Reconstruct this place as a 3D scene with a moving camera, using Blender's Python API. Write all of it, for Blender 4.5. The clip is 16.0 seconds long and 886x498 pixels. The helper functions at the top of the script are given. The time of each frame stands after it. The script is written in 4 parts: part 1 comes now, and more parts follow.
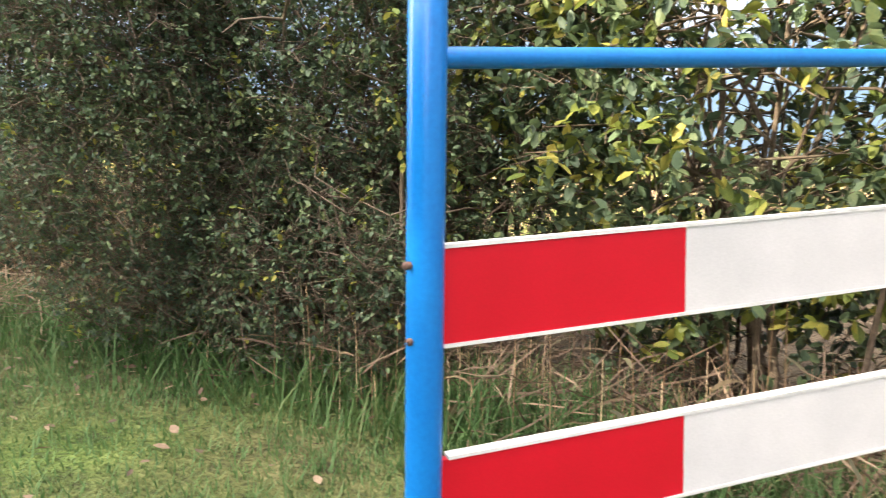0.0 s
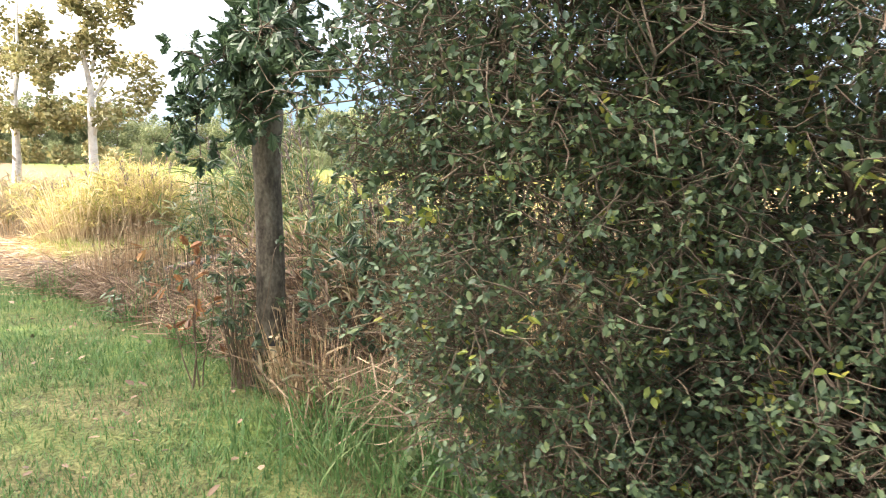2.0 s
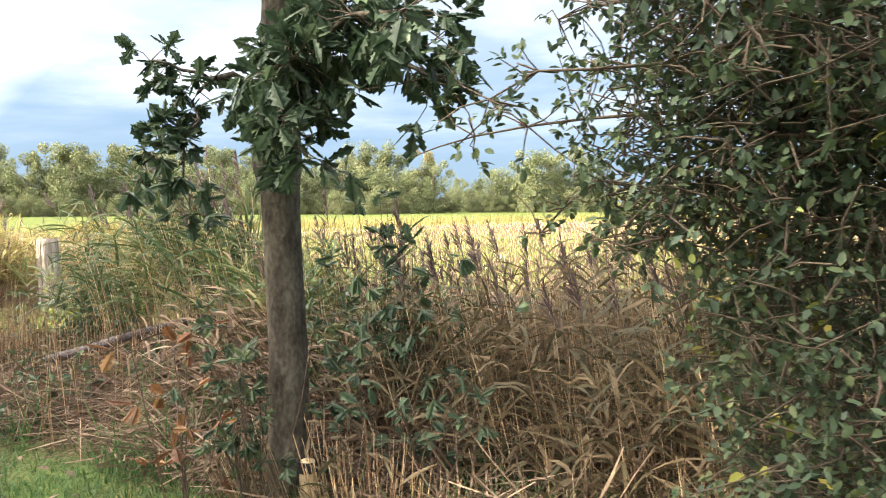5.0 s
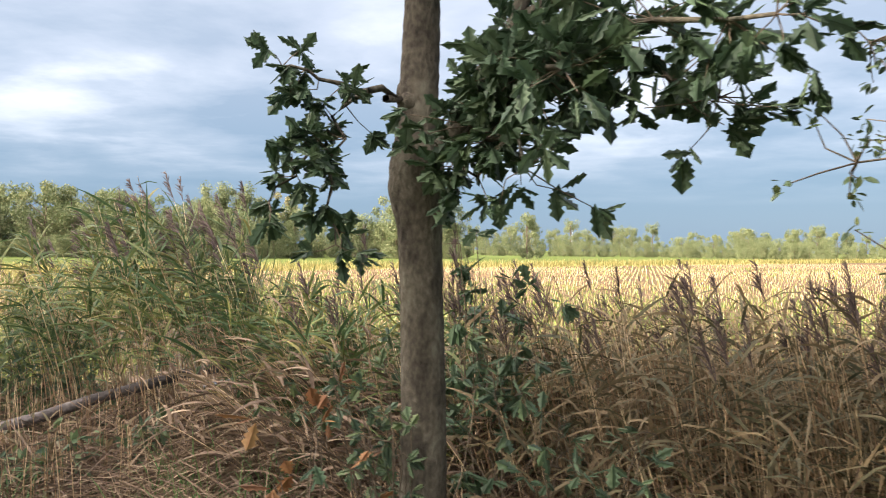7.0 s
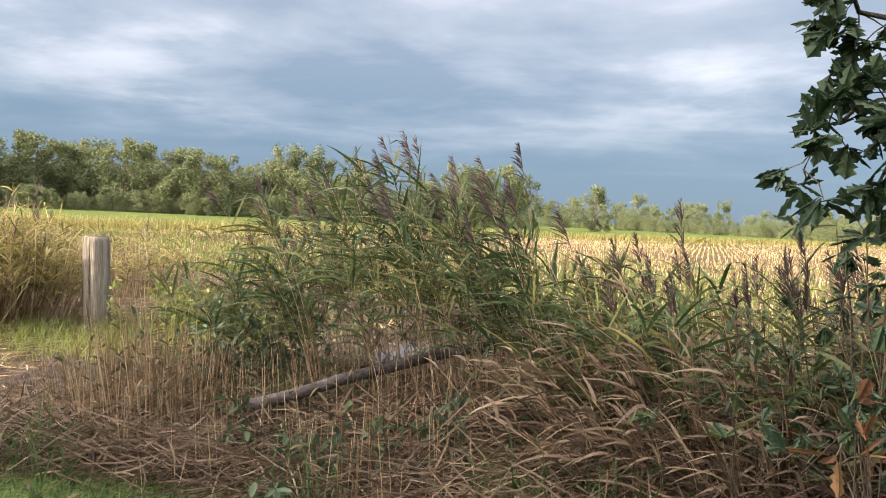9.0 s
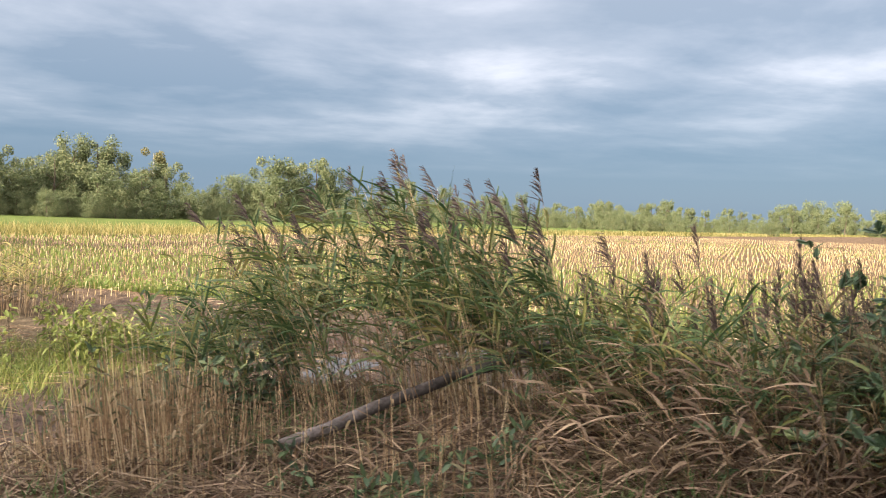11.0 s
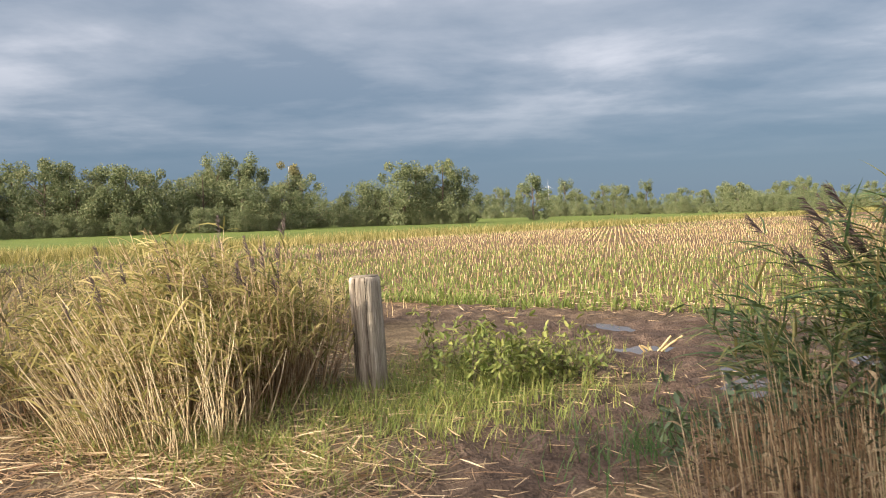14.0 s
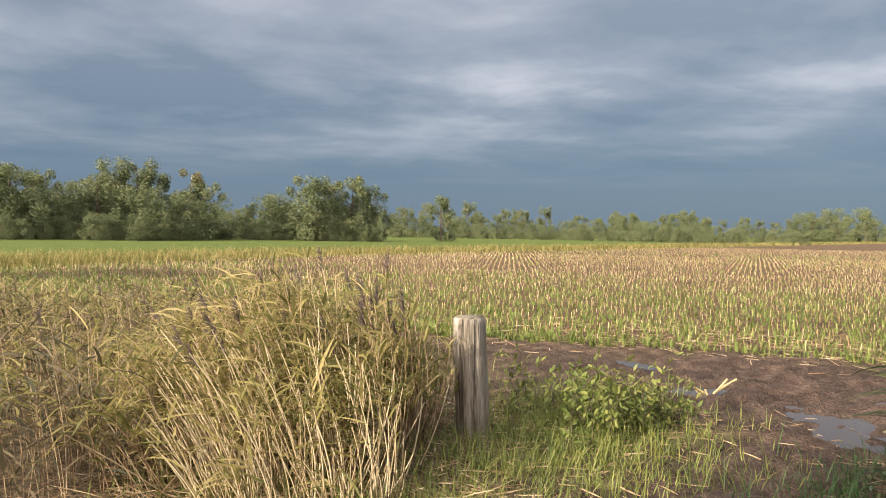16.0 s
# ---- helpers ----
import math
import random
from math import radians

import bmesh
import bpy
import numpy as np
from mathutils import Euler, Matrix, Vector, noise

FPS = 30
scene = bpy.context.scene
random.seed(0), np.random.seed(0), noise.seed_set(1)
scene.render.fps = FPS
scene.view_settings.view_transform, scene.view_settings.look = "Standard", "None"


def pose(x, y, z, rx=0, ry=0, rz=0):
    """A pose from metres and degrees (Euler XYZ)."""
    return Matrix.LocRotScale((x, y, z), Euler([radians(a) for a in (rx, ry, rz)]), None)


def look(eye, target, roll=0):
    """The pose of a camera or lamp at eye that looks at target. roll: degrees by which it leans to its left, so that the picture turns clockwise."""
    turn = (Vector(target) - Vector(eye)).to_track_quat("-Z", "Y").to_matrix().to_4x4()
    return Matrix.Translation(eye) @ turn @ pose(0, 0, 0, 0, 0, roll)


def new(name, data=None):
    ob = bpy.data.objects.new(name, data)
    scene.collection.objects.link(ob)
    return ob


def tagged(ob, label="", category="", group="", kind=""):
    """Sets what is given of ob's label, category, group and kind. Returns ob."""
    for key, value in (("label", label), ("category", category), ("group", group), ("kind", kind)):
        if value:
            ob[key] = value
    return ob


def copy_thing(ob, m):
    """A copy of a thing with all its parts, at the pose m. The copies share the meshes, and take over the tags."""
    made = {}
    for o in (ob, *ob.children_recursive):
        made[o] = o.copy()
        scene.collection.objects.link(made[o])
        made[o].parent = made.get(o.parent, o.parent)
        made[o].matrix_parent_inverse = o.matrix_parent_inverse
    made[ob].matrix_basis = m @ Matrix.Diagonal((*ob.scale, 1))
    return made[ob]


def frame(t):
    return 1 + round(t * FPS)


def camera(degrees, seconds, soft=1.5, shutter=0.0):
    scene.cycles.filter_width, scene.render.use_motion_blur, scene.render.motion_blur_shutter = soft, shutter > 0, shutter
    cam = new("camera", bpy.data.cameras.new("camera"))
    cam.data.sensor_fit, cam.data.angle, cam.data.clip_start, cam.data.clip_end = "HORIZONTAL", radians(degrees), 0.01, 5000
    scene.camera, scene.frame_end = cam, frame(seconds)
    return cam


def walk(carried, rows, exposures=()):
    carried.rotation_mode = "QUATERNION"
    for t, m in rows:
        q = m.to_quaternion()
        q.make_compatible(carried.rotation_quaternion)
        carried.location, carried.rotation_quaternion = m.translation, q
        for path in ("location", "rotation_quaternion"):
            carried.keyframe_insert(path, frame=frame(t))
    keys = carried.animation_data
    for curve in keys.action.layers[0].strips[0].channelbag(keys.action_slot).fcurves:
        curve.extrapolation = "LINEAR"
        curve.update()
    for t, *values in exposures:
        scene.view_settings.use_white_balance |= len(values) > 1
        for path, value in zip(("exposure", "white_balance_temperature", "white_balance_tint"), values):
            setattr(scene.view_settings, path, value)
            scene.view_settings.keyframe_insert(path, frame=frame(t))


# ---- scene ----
cam = camera(64.0, 16.0, soft=1.0, shutter=0.2)
PATH = [
    (0, (5.903, 0.752, 1.15), (4.863, 2.442, 0.905), 2.0),
    (0.5, (5.554, 0.83, 1.154), (4.304, 2.378, 0.93), 2.0),
    (1, (4.974, 1.37, 1.145), (3.562, 2.779, 1.001), 5.9),
    (1.4, (4.602, 1.359, 1.292), (3.163, 2.738, 1.125), 4.3),
    (1.5, (4.49, 1.37, 1.306), (2.999, 2.696, 1.176), 4.7),
    (2, (4.121, 1.336, 1.379), (2.524, 2.514, 1.136), 1.5),
    (2.5, (3.876, 1.268, 1.387), (2.286, 2.47, 1.22), 1.8),
    (3, (3.596, 1.243, 1.372), (1.995, 2.428, 1.192), 1.5),
    (3.2, (3.498, 1.255, 1.376), (1.921, 2.477, 1.242), 1.3),
    (5.3, (2.358, 1.054, 1.414), (1.102, 2.603, 1.263), -0.3),
    (5.5, (2.226, 1.014, 1.432), (0.979, 2.569, 1.265), -0.4),
    (6, (2.031, 0.928, 1.418), (0.957, 2.611, 1.301), 1.4),
    (6.5, (1.741, 0.896, 1.383), (0.689, 2.595, 1.325), 1.9),
    (7, (1.388, 0.742, 1.368), (0.45, 2.509, 1.369), 0.6),
    (7.5, (0.942, 0.842, 1.367), (-0.193, 2.488, 1.357), 1.1),
    (8, (0.564, 0.786, 1.382), (-0.601, 2.411, 1.327), 1.0),
    (8.5, (0.207, 0.675, 1.338), (-0.945, 2.309, 1.268), 2.1),
    (10.8, (-0.877, -0.006, 1.508), (-1.471, 1.898, 1.357), 1.8),
    (11, (-1.116, -0.02, 1.478), (-1.696, 1.892, 1.389), 2.1),
    (11.5, (-1.581, -0.143, 1.439), (-2.206, 1.745, 1.225), 1.7),
    (12, (-2.05, -0.182, 1.467), (-2.742, 1.685, 1.275), 1.6),
    (12.5, (-2.634, -0.008, 1.433), (-3.473, 1.793, 1.204), -0.1),
    (13, (-3.1, -0.063, 1.449), (-3.935, 1.751, 1.329), 0.1),
    (13.5, (-3.468, -0.147, 1.42), (-4.397, 1.619, 1.283), -2.1),
    (14, (-3.86, -0.285, 1.478), (-4.731, 1.513, 1.378), -1.6),
    (14.5, (-4.23, -0.524, 1.526), (-5.165, 1.243, 1.515), -1.7),
    (15, (-4.546, -0.967, 1.637), (-5.586, 0.741, 1.674), -1.7),
    (15.5, (-5.071, -0.911, 1.688), (-5.881, 0.917, 1.721), 1.3),
    (16, (-5.588, -0.712, 1.657), (-6.186, 1.196, 1.606), 1.0),
]
EXPOSURE = [(0, 2.4), (0.5, 2.75), (1.2, 3.05), (2, 2.75), (3.2, 2.52), (5.3, 2.18), (6.5, 1.88), (8.5, 1.48), (11, 1.4), (12.5, 1.32), (13.5, 1.05), (14.5, 0.93), (16, 0.78)]
walk(cam, [(t, look(eye, target, roll)) for t, eye, target, roll in PATH], EXPOSURE)

# ---- sky and sun ----
SUN_FROM = Vector((-0.52, -0.76, 0.38)).normalized()
world = bpy.data.worlds.new("sky")
scene.world = world
world.use_nodes = True
wn, wl = world.node_tree.nodes, world.node_tree.links
wn.clear()


def node(tree, kind, **props):
    n = tree.nodes.new(kind)
    for key, value in props.items():
        if key == "ramp":
            el = n.color_ramp.elements
            while len(el) < len(value):
                el.new(0.5)
            for e, (p, c) in zip(el, value):
                e.position, e.color = p, (*c, 1)
        elif key == "op":
            n.operation = value
        elif key == "blend":
            n.data_type, n.blend_type = "RGBA", value
        else:
            n.inputs[key].default_value = value
    return n


def make_sky():
    t = world.node_tree
    sky = wn.new("ShaderNodeTexSky")
    sky.sky_type, sky.sun_disc = "NISHITA", False
    sky.sun_elevation, sky.sun_rotation = math.asin(SUN_FROM.z), math.atan2(SUN_FROM.x, SUN_FROM.y)
    co = wn.new("ShaderNodeTexCoord")
    sep = wn.new("ShaderNodeSeparateXYZ")
    wl.new(co.outputs["Generated"], sep.inputs[0])
    # cloud plane: x / z and y / z give streaks that flatten towards the horizon
    zz = node(t, "ShaderNodeMath", op="ADD")
    zz.inputs[1].default_value = 0.10
    wl.new(sep.outputs["Z"], zz.inputs[0])
    dx, dy = node(t, "ShaderNodeMath", op="DIVIDE"), node(t, "ShaderNodeMath", op="DIVIDE")
    comb = wn.new("ShaderNodeCombineXYZ")
    for k, d in (("X", dx), ("Y", dy)):
        wl.new(sep.outputs[k], d.inputs[0])
        wl.new(zz.outputs[0], d.inputs[1])
        wl.new(d.outputs[0], comb.inputs[k])
    turn, rot = wn.new("ShaderNodeMapping"), wn.new("ShaderNodeMapping")
    turn.inputs["Rotation"].default_value = (0, 0, radians(-24))
    rot.inputs["Scale"].default_value = (0.75, 0.9, 1)
    rot.inputs["Location"].default_value = (3.1, 0.4, 0)
    wl.new(comb.outputs[0], turn.inputs[0])
    wl.new(turn.outputs[0], rot.inputs[0])
    big = node(t, "ShaderNodeTexNoise", Scale=1.0, Detail=7.0, Roughness=0.56, Distortion=0.15)
    wl.new(rot.outputs[0], big.inputs["Vector"])
    base = node(t, "ShaderNodeValToRGB", ramp=((0.0, (0.15, 0.235, 0.345)), (0.10, (0.155, 0.235, 0.34)), (0.26, (0.285, 0.345, 0.44)), (0.55, (0.43, 0.47, 0.55)), (1.0, (0.46, 0.5, 0.56))))
    wl.new(sep.outputs["Z"], base.inputs[0])
    cl = node(t, "ShaderNodeValToRGB", ramp=((0.38, (0, 0, 0)), (0.52, (0.35, 0.35, 0.35)), (0.66, (1, 1, 1))))
    wl.new(big.outputs[0], cl.inputs[0])
    height = node(t, "ShaderNodeMapRange")
    height.inputs[1].default_value, height.inputs[2].default_value = 0.06, 0.2
    wl.new(sep.outputs["Z"], height.inputs[0])
    amount = node(t, "ShaderNodeMath", op="MULTIPLY")
    wl.new(cl.outputs[0], amount.inputs[0])
    wl.new(height.outputs[0], amount.inputs[1])
    mix = node(t, "ShaderNodeMix", blend="MIX")
    wl.new(amount.outputs[0], mix.inputs[0])
    wl.new(base.outputs[0], mix.inputs[6])
    mix.inputs[7].default_value = (0.66, 0.68, 0.76, 1)
    # the cloud bank ahead is dark, the sky overhead and on the sun's side bright
    dot = node(t, "ShaderNodeVectorMath", op="DOT_PRODUCT")
    wl.new(co.outputs["Generated"], dot.inputs[0])
    dot.inputs[1].default_value = Vector((-0.45, -0.62, 0.66)).normalized()
    lift = node(t, "ShaderNodeMapRange")
    for i, v in ((1, 0.29), (2, 0.95), (3, 0.0), (4, 1.0)):
        lift.inputs[i].default_value = v
    wl.new(dot.outputs["Value"], lift.inputs[0])
    bright = node(t, "ShaderNodeMix", blend="MIX")
    wl.new(lift.outputs[0], bright.inputs[0])
    wl.new(mix.outputs[2], bright.inputs[6])
    bright.inputs[7].default_value = (5.0, 4.4, 4.1, 1)
    mix = bright
    b1, b2 = node(t, "ShaderNodeBackground", Strength=0.56), node(t, "ShaderNodeBackground", Strength=0.06)
    wl.new(mix.outputs[2], b1.inputs[0])
    wl.new(sky.outputs[0], b2.inputs[0])
    both, out = wn.new("ShaderNodeMixShader"), wn.new("ShaderNodeOutputWorld")
    both.inputs[0].default_value = 0.12
    wl.new(b1.outputs[0], both.inputs[1])
    wl.new(b2.outputs[0], both.inputs[2])
    wl.new(both.outputs[0], out.inputs[0])


make_sky()
lamp = bpy.data.lights.new("sun", "SUN")
lamp.energy, lamp.angle, lamp.color = 5.0, radians(0.6), (1.0, 0.86, 0.67)
sun = new("sun", lamp)
sun.matrix_world = look(SUN_FROM * 50, (0, 0, 0))


# ---- materials ----
def surface(name, colours, rough=0.8, scale=6.0, island=0.5, bump=0.3, fine=60.0, through_light=0.0, metal=0.0, stretch=(1, 1, 1), spec=0.3):
    """Colours from dark to light, spread by noise at two sizes and by a random value for each loose piece."""
    m = bpy.data.materials.new(name)
    m.use_nodes = True
    t = m.node_tree
    n, l = t.nodes, t.links
    bsdf, out = n["Principled BSDF"], n["Material Output"]
    co, mp = n.new("ShaderNodeTexCoord"), n.new("ShaderNodeMapping")
    mp.inputs["Scale"].default_value = stretch
    l.new(co.outputs["Object"], mp.inputs[0])
    a = node(t, "ShaderNodeTexNoise", Scale=scale, Detail=4.0)
    b = node(t, "ShaderNodeTexNoise", Scale=fine, Detail=3.0)
    l.new(mp.outputs[0], a.inputs["Vector"])
    l.new(mp.outputs[0], b.inputs["Vector"])
    avg = node(t, "ShaderNodeMix")
    avg.inputs[0].default_value = 0.4
    l.new(a.outputs[0], avg.inputs[2])
    l.new(b.outputs[0], avg.inputs[3])
    wide = node(t, "ShaderNodeMapRange")
    wide.inputs[1].default_value, wide.inputs[2].default_value = 0.3, 0.7
    l.new(avg.outputs[0], wide.inputs[0])
    geo = n.new("ShaderNodeNewGeometry")
    mixed = node(t, "ShaderNodeMix")
    mixed.inputs[0].default_value = island
    l.new(wide.outputs[0], mixed.inputs[2])
    l.new(geo.outputs["Random Per Island"], mixed.inputs[3])
    k = len(colours) - 1
    ramp = node(t, "ShaderNodeValToRGB", ramp=[(0.08 + 0.84 * i / k, c) for i, c in enumerate(colours)])
    l.new(mixed.outputs[0], ramp.inputs[0])
    l.new(ramp.outputs[0], bsdf.inputs["Base Color"])
    bsdf.inputs["Roughness"].default_value, bsdf.inputs["Metallic"].default_value = rough, metal
    bsdf.inputs["Specular IOR Level"].default_value = spec
    if bump:
        bp = node(t, "ShaderNodeBump", Strength=bump, Distance=0.01)
        l.new(b.outputs[0], bp.inputs["Height"])
        l.new(bp.outputs[0], bsdf.inputs["Normal"])
    if through_light:
        tr, mx = n.new("ShaderNodeBsdfTranslucent"), n.new("ShaderNodeMixShader")
        mx.inputs[0].default_value = through_light
        l.new(ramp.outputs[0], tr.inputs[0])
        l.new(bsdf.outputs[0], mx.inputs[1])
        l.new(tr.outputs[0], mx.inputs[2])
        l.new(mx.outputs[0], out.inputs[0])
    return m


M = {
    "bark": surface("oak_bark", ((0.025, 0.022, 0.018), (0.085, 0.075, 0.058), (0.165, 0.155, 0.12)), 0.95, 9, 0.0, 1.0, 60, stretch=(1, 1, 0.6), spec=0.15),
    "oak_leaf": surface("oak_leaf", ((0.04, 0.07, 0.042), (0.065, 0.11, 0.06), (0.1, 0.145, 0.075)), 0.5, 2, 0.7, 0.1, 80, 0.25, spec=0.3),
    "orange_leaf": surface("orange_leaf", ((0.12, 0.06, 0.03), (0.23, 0.11, 0.05), (0.32, 0.19, 0.08)), 0.6, 3, 0.8, 0.1, 80, 0.3),
    "bush_leaf": surface("bush_leaf", ((0.036, 0.06, 0.04), (0.06, 0.095, 0.055), (0.095, 0.14, 0.068), (0.17, 0.2, 0.08)), 0.5, 1.2, 0.55, 0.1, 80, 0.25, spec=0.3),
    "yellow_leaf": surface("yellow_leaf", ((0.07, 0.11, 0.025), (0.2, 0.24, 0.05), (0.42, 0.36, 0.09)), 0.55, 2, 0.7, 0.1, 80, 0.35),
    "twig": surface("twig_wood", ((0.05, 0.035, 0.025), (0.11, 0.085, 0.06), (0.17, 0.14, 0.1)), 0.9, 8, 0.3, 0.4),
    "straw": surface("dry_reed_straw", ((0.17, 0.10, 0.06), (0.30, 0.20, 0.115), (0.46, 0.345, 0.21), (0.66, 0.54, 0.36)), 0.7, 1.5, 0.7, 0.1, 60, 0.2),
    "pale_straw": surface("bleached_reed_stem", ((0.34, 0.26, 0.15), (0.54, 0.44, 0.28), (0.70, 0.60, 0.42)), 0.65, 1.5, 0.7, 0.1, 60, 0.2),
    "litter": surface("dead_reed_litter", ((0.055, 0.04, 0.03), (0.115, 0.08, 0.056), (0.2, 0.145, 0.1), (0.36, 0.28, 0.19)), 0.8, 1.0, 0.6, 0.1, 60, 0.15),
    "reed_leaf": surface("reed_leaf", ((0.03, 0.06, 0.025), (0.06, 0.105, 0.04), (0.12, 0.15, 0.05), (0.25, 0.2, 0.07)), 0.55, 1.3, 0.6, 0.1, 60, 0.3),
    "reed_tan": surface("yellowing_reed_leaf", ((0.04, 0.045, 0.024), (0.085, 0.078, 0.04), (0.155, 0.118, 0.066), (0.27, 0.205, 0.12)), 0.65, 1.3, 0.6, 0.1, 60, 0.3),
    "reed_gold": surface("golden_reed_leaf", ((0.085, 0.09, 0.03), (0.19, 0.185, 0.055), (0.36, 0.31, 0.11), (0.58, 0.48, 0.24)), 0.65, 1.3, 0.65, 0.1, 60, 0.48),
    "plume": surface("reed_plume", ((0.05, 0.038, 0.04), (0.10, 0.075, 0.07), (0.17, 0.13, 0.115)), 0.9, 3, 0.6, 0.0, 60, 0.2),
    "grass": surface("verge_grass", ((0.03, 0.07, 0.022), (0.055, 0.12, 0.035), (0.085, 0.155, 0.05), (0.18, 0.18, 0.08)), 0.6, 0.8, 0.5, 0.0, 40, 0.3),
    "weed": surface("weed_leaf", ((0.09, 0.13, 0.033), (0.19, 0.23, 0.058), (0.36, 0.34, 0.11)), 0.55, 2, 0.6, 0.1, 60, 0.35),
    "stubble": surface("maize_stubble", ((0.20, 0.13, 0.06), (0.40, 0.29, 0.14), (0.56, 0.45, 0.25), (0.7, 0.6, 0.38)), 0.75, 0.3, 0.6, 0.1, 60, 0.1),
    "field_green": surface("field_weeds", ((0.08, 0.12, 0.03), (0.15, 0.2, 0.045), (0.26, 0.28, 0.08)), 0.65, 0.3, 0.6, 0.0, 40, 0.3),
    "post": surface("weathered_post_wood", ((0.06, 0.05, 0.04), (0.17, 0.14, 0.11), (0.3, 0.265, 0.22), (0.44, 0.4, 0.35)), 0.85, 5, 0.0, 0.7, 40, stretch=(3, 3, 0.18)),
    "endgrain": surface("post_end_grain", ((0.1, 0.09, 0.07), (0.25, 0.22, 0.17)), 0.9, 12, 0.0, 0.6),
    "crack": surface("dark_wood_crack", ((0.02, 0.017, 0.013), (0.05, 0.04, 0.03)), 0.95, 12, 0.0, 0.0),
    "log": surface("grey_pole_wood", ((0.035, 0.03, 0.03), (0.085, 0.075, 0.072), (0.165, 0.145, 0.14)), 0.85, 5, 0.0, 0.6, 45),
    "stake": surface("peeled_stake_wood", ((0.27, 0.2, 0.11), (0.45, 0.36, 0.22), (0.56, 0.46, 0.3)), 0.8, 6, 0.0, 0.3, 50),
    "rubber": surface("black_rubber", ((0.012, 0.012, 0.013), (0.03, 0.03, 0.032)), 0.6, 12, 0.0, 0.2),
    "blue": surface("blue_paint", ((0.0, 0.11, 0.40), (0.002, 0.14, 0.46), (0.005, 0.17, 0.52)), 0.28, 4, 0.0, 0.03, 90, spec=0.5),
    "red": surface("red_reflective_sheet", ((0.40, 0.002, 0.012), (0.48, 0.003, 0.016)), 0.45, 5, 0.0, 0.03, 200),
    "white": surface("white_reflective_sheet", ((0.46, 0.46, 0.47), (0.58, 0.57, 0.58)), 0.45, 5, 0.0, 0.05, 200),
    "alloy": surface("board_edge", ((0.5, 0.5, 0.5), (0.62, 0.62, 0.6)), 0.5, 8, 0.0, 0.1, 80),
    "bolt": surface("rusty_bolt", ((0.05, 0.03, 0.03), (0.13, 0.08, 0.06)), 0.7, 30, 0.0, 0.1),
    "far_leaf": surface("far_tree_leaf", ((0.07, 0.095, 0.045), (0.115, 0.145, 0.065), (0.175, 0.195, 0.095), (0.27, 0.26, 0.13)), 0.7, 0.3, 0.55, 0.0, 6, 0.2),
    "far_yellow": surface("birch_leaf", ((0.10, 0.11, 0.045), (0.19, 0.18, 0.08), (0.3, 0.26, 0.13)), 0.7, 0.4, 0.55, 0.0, 6, 0.3),
    "birch": surface("birch_bark", ((0.25, 0.24, 0.22), (0.6, 0.58, 0.55), (0.72, 0.7, 0.67)), 0.7, 3, 0.0, 0.3, 30),
    "steel": surface("painted_tower", ((0.42, 0.43, 0.44), (0.5, 0.5, 0.51)), 0.5, 2, 0.0, 0.0),
}


def make_water():
    m = bpy.data.materials.new("muddy_water")
    m.use_nodes = True
    b = m.node_tree.nodes["Principled BSDF"]
    b.inputs["Base Color"].default_value = (0.06, 0.045, 0.035, 1)
    b.inputs["Roughness"].default_value = 0.06
    nz = node(m.node_tree, "ShaderNodeTexNoise", Scale=5.0, Detail=2.0)
    bp = node(m.node_tree, "ShaderNodeBump", Strength=0.06, Distance=0.02)
    m.node_tree.links.new(nz.outputs[0], bp.inputs["Height"])
    m.node_tree.links.new(bp.outputs[0], b.inputs["Normal"])
    return m


M["water"] = make_water()


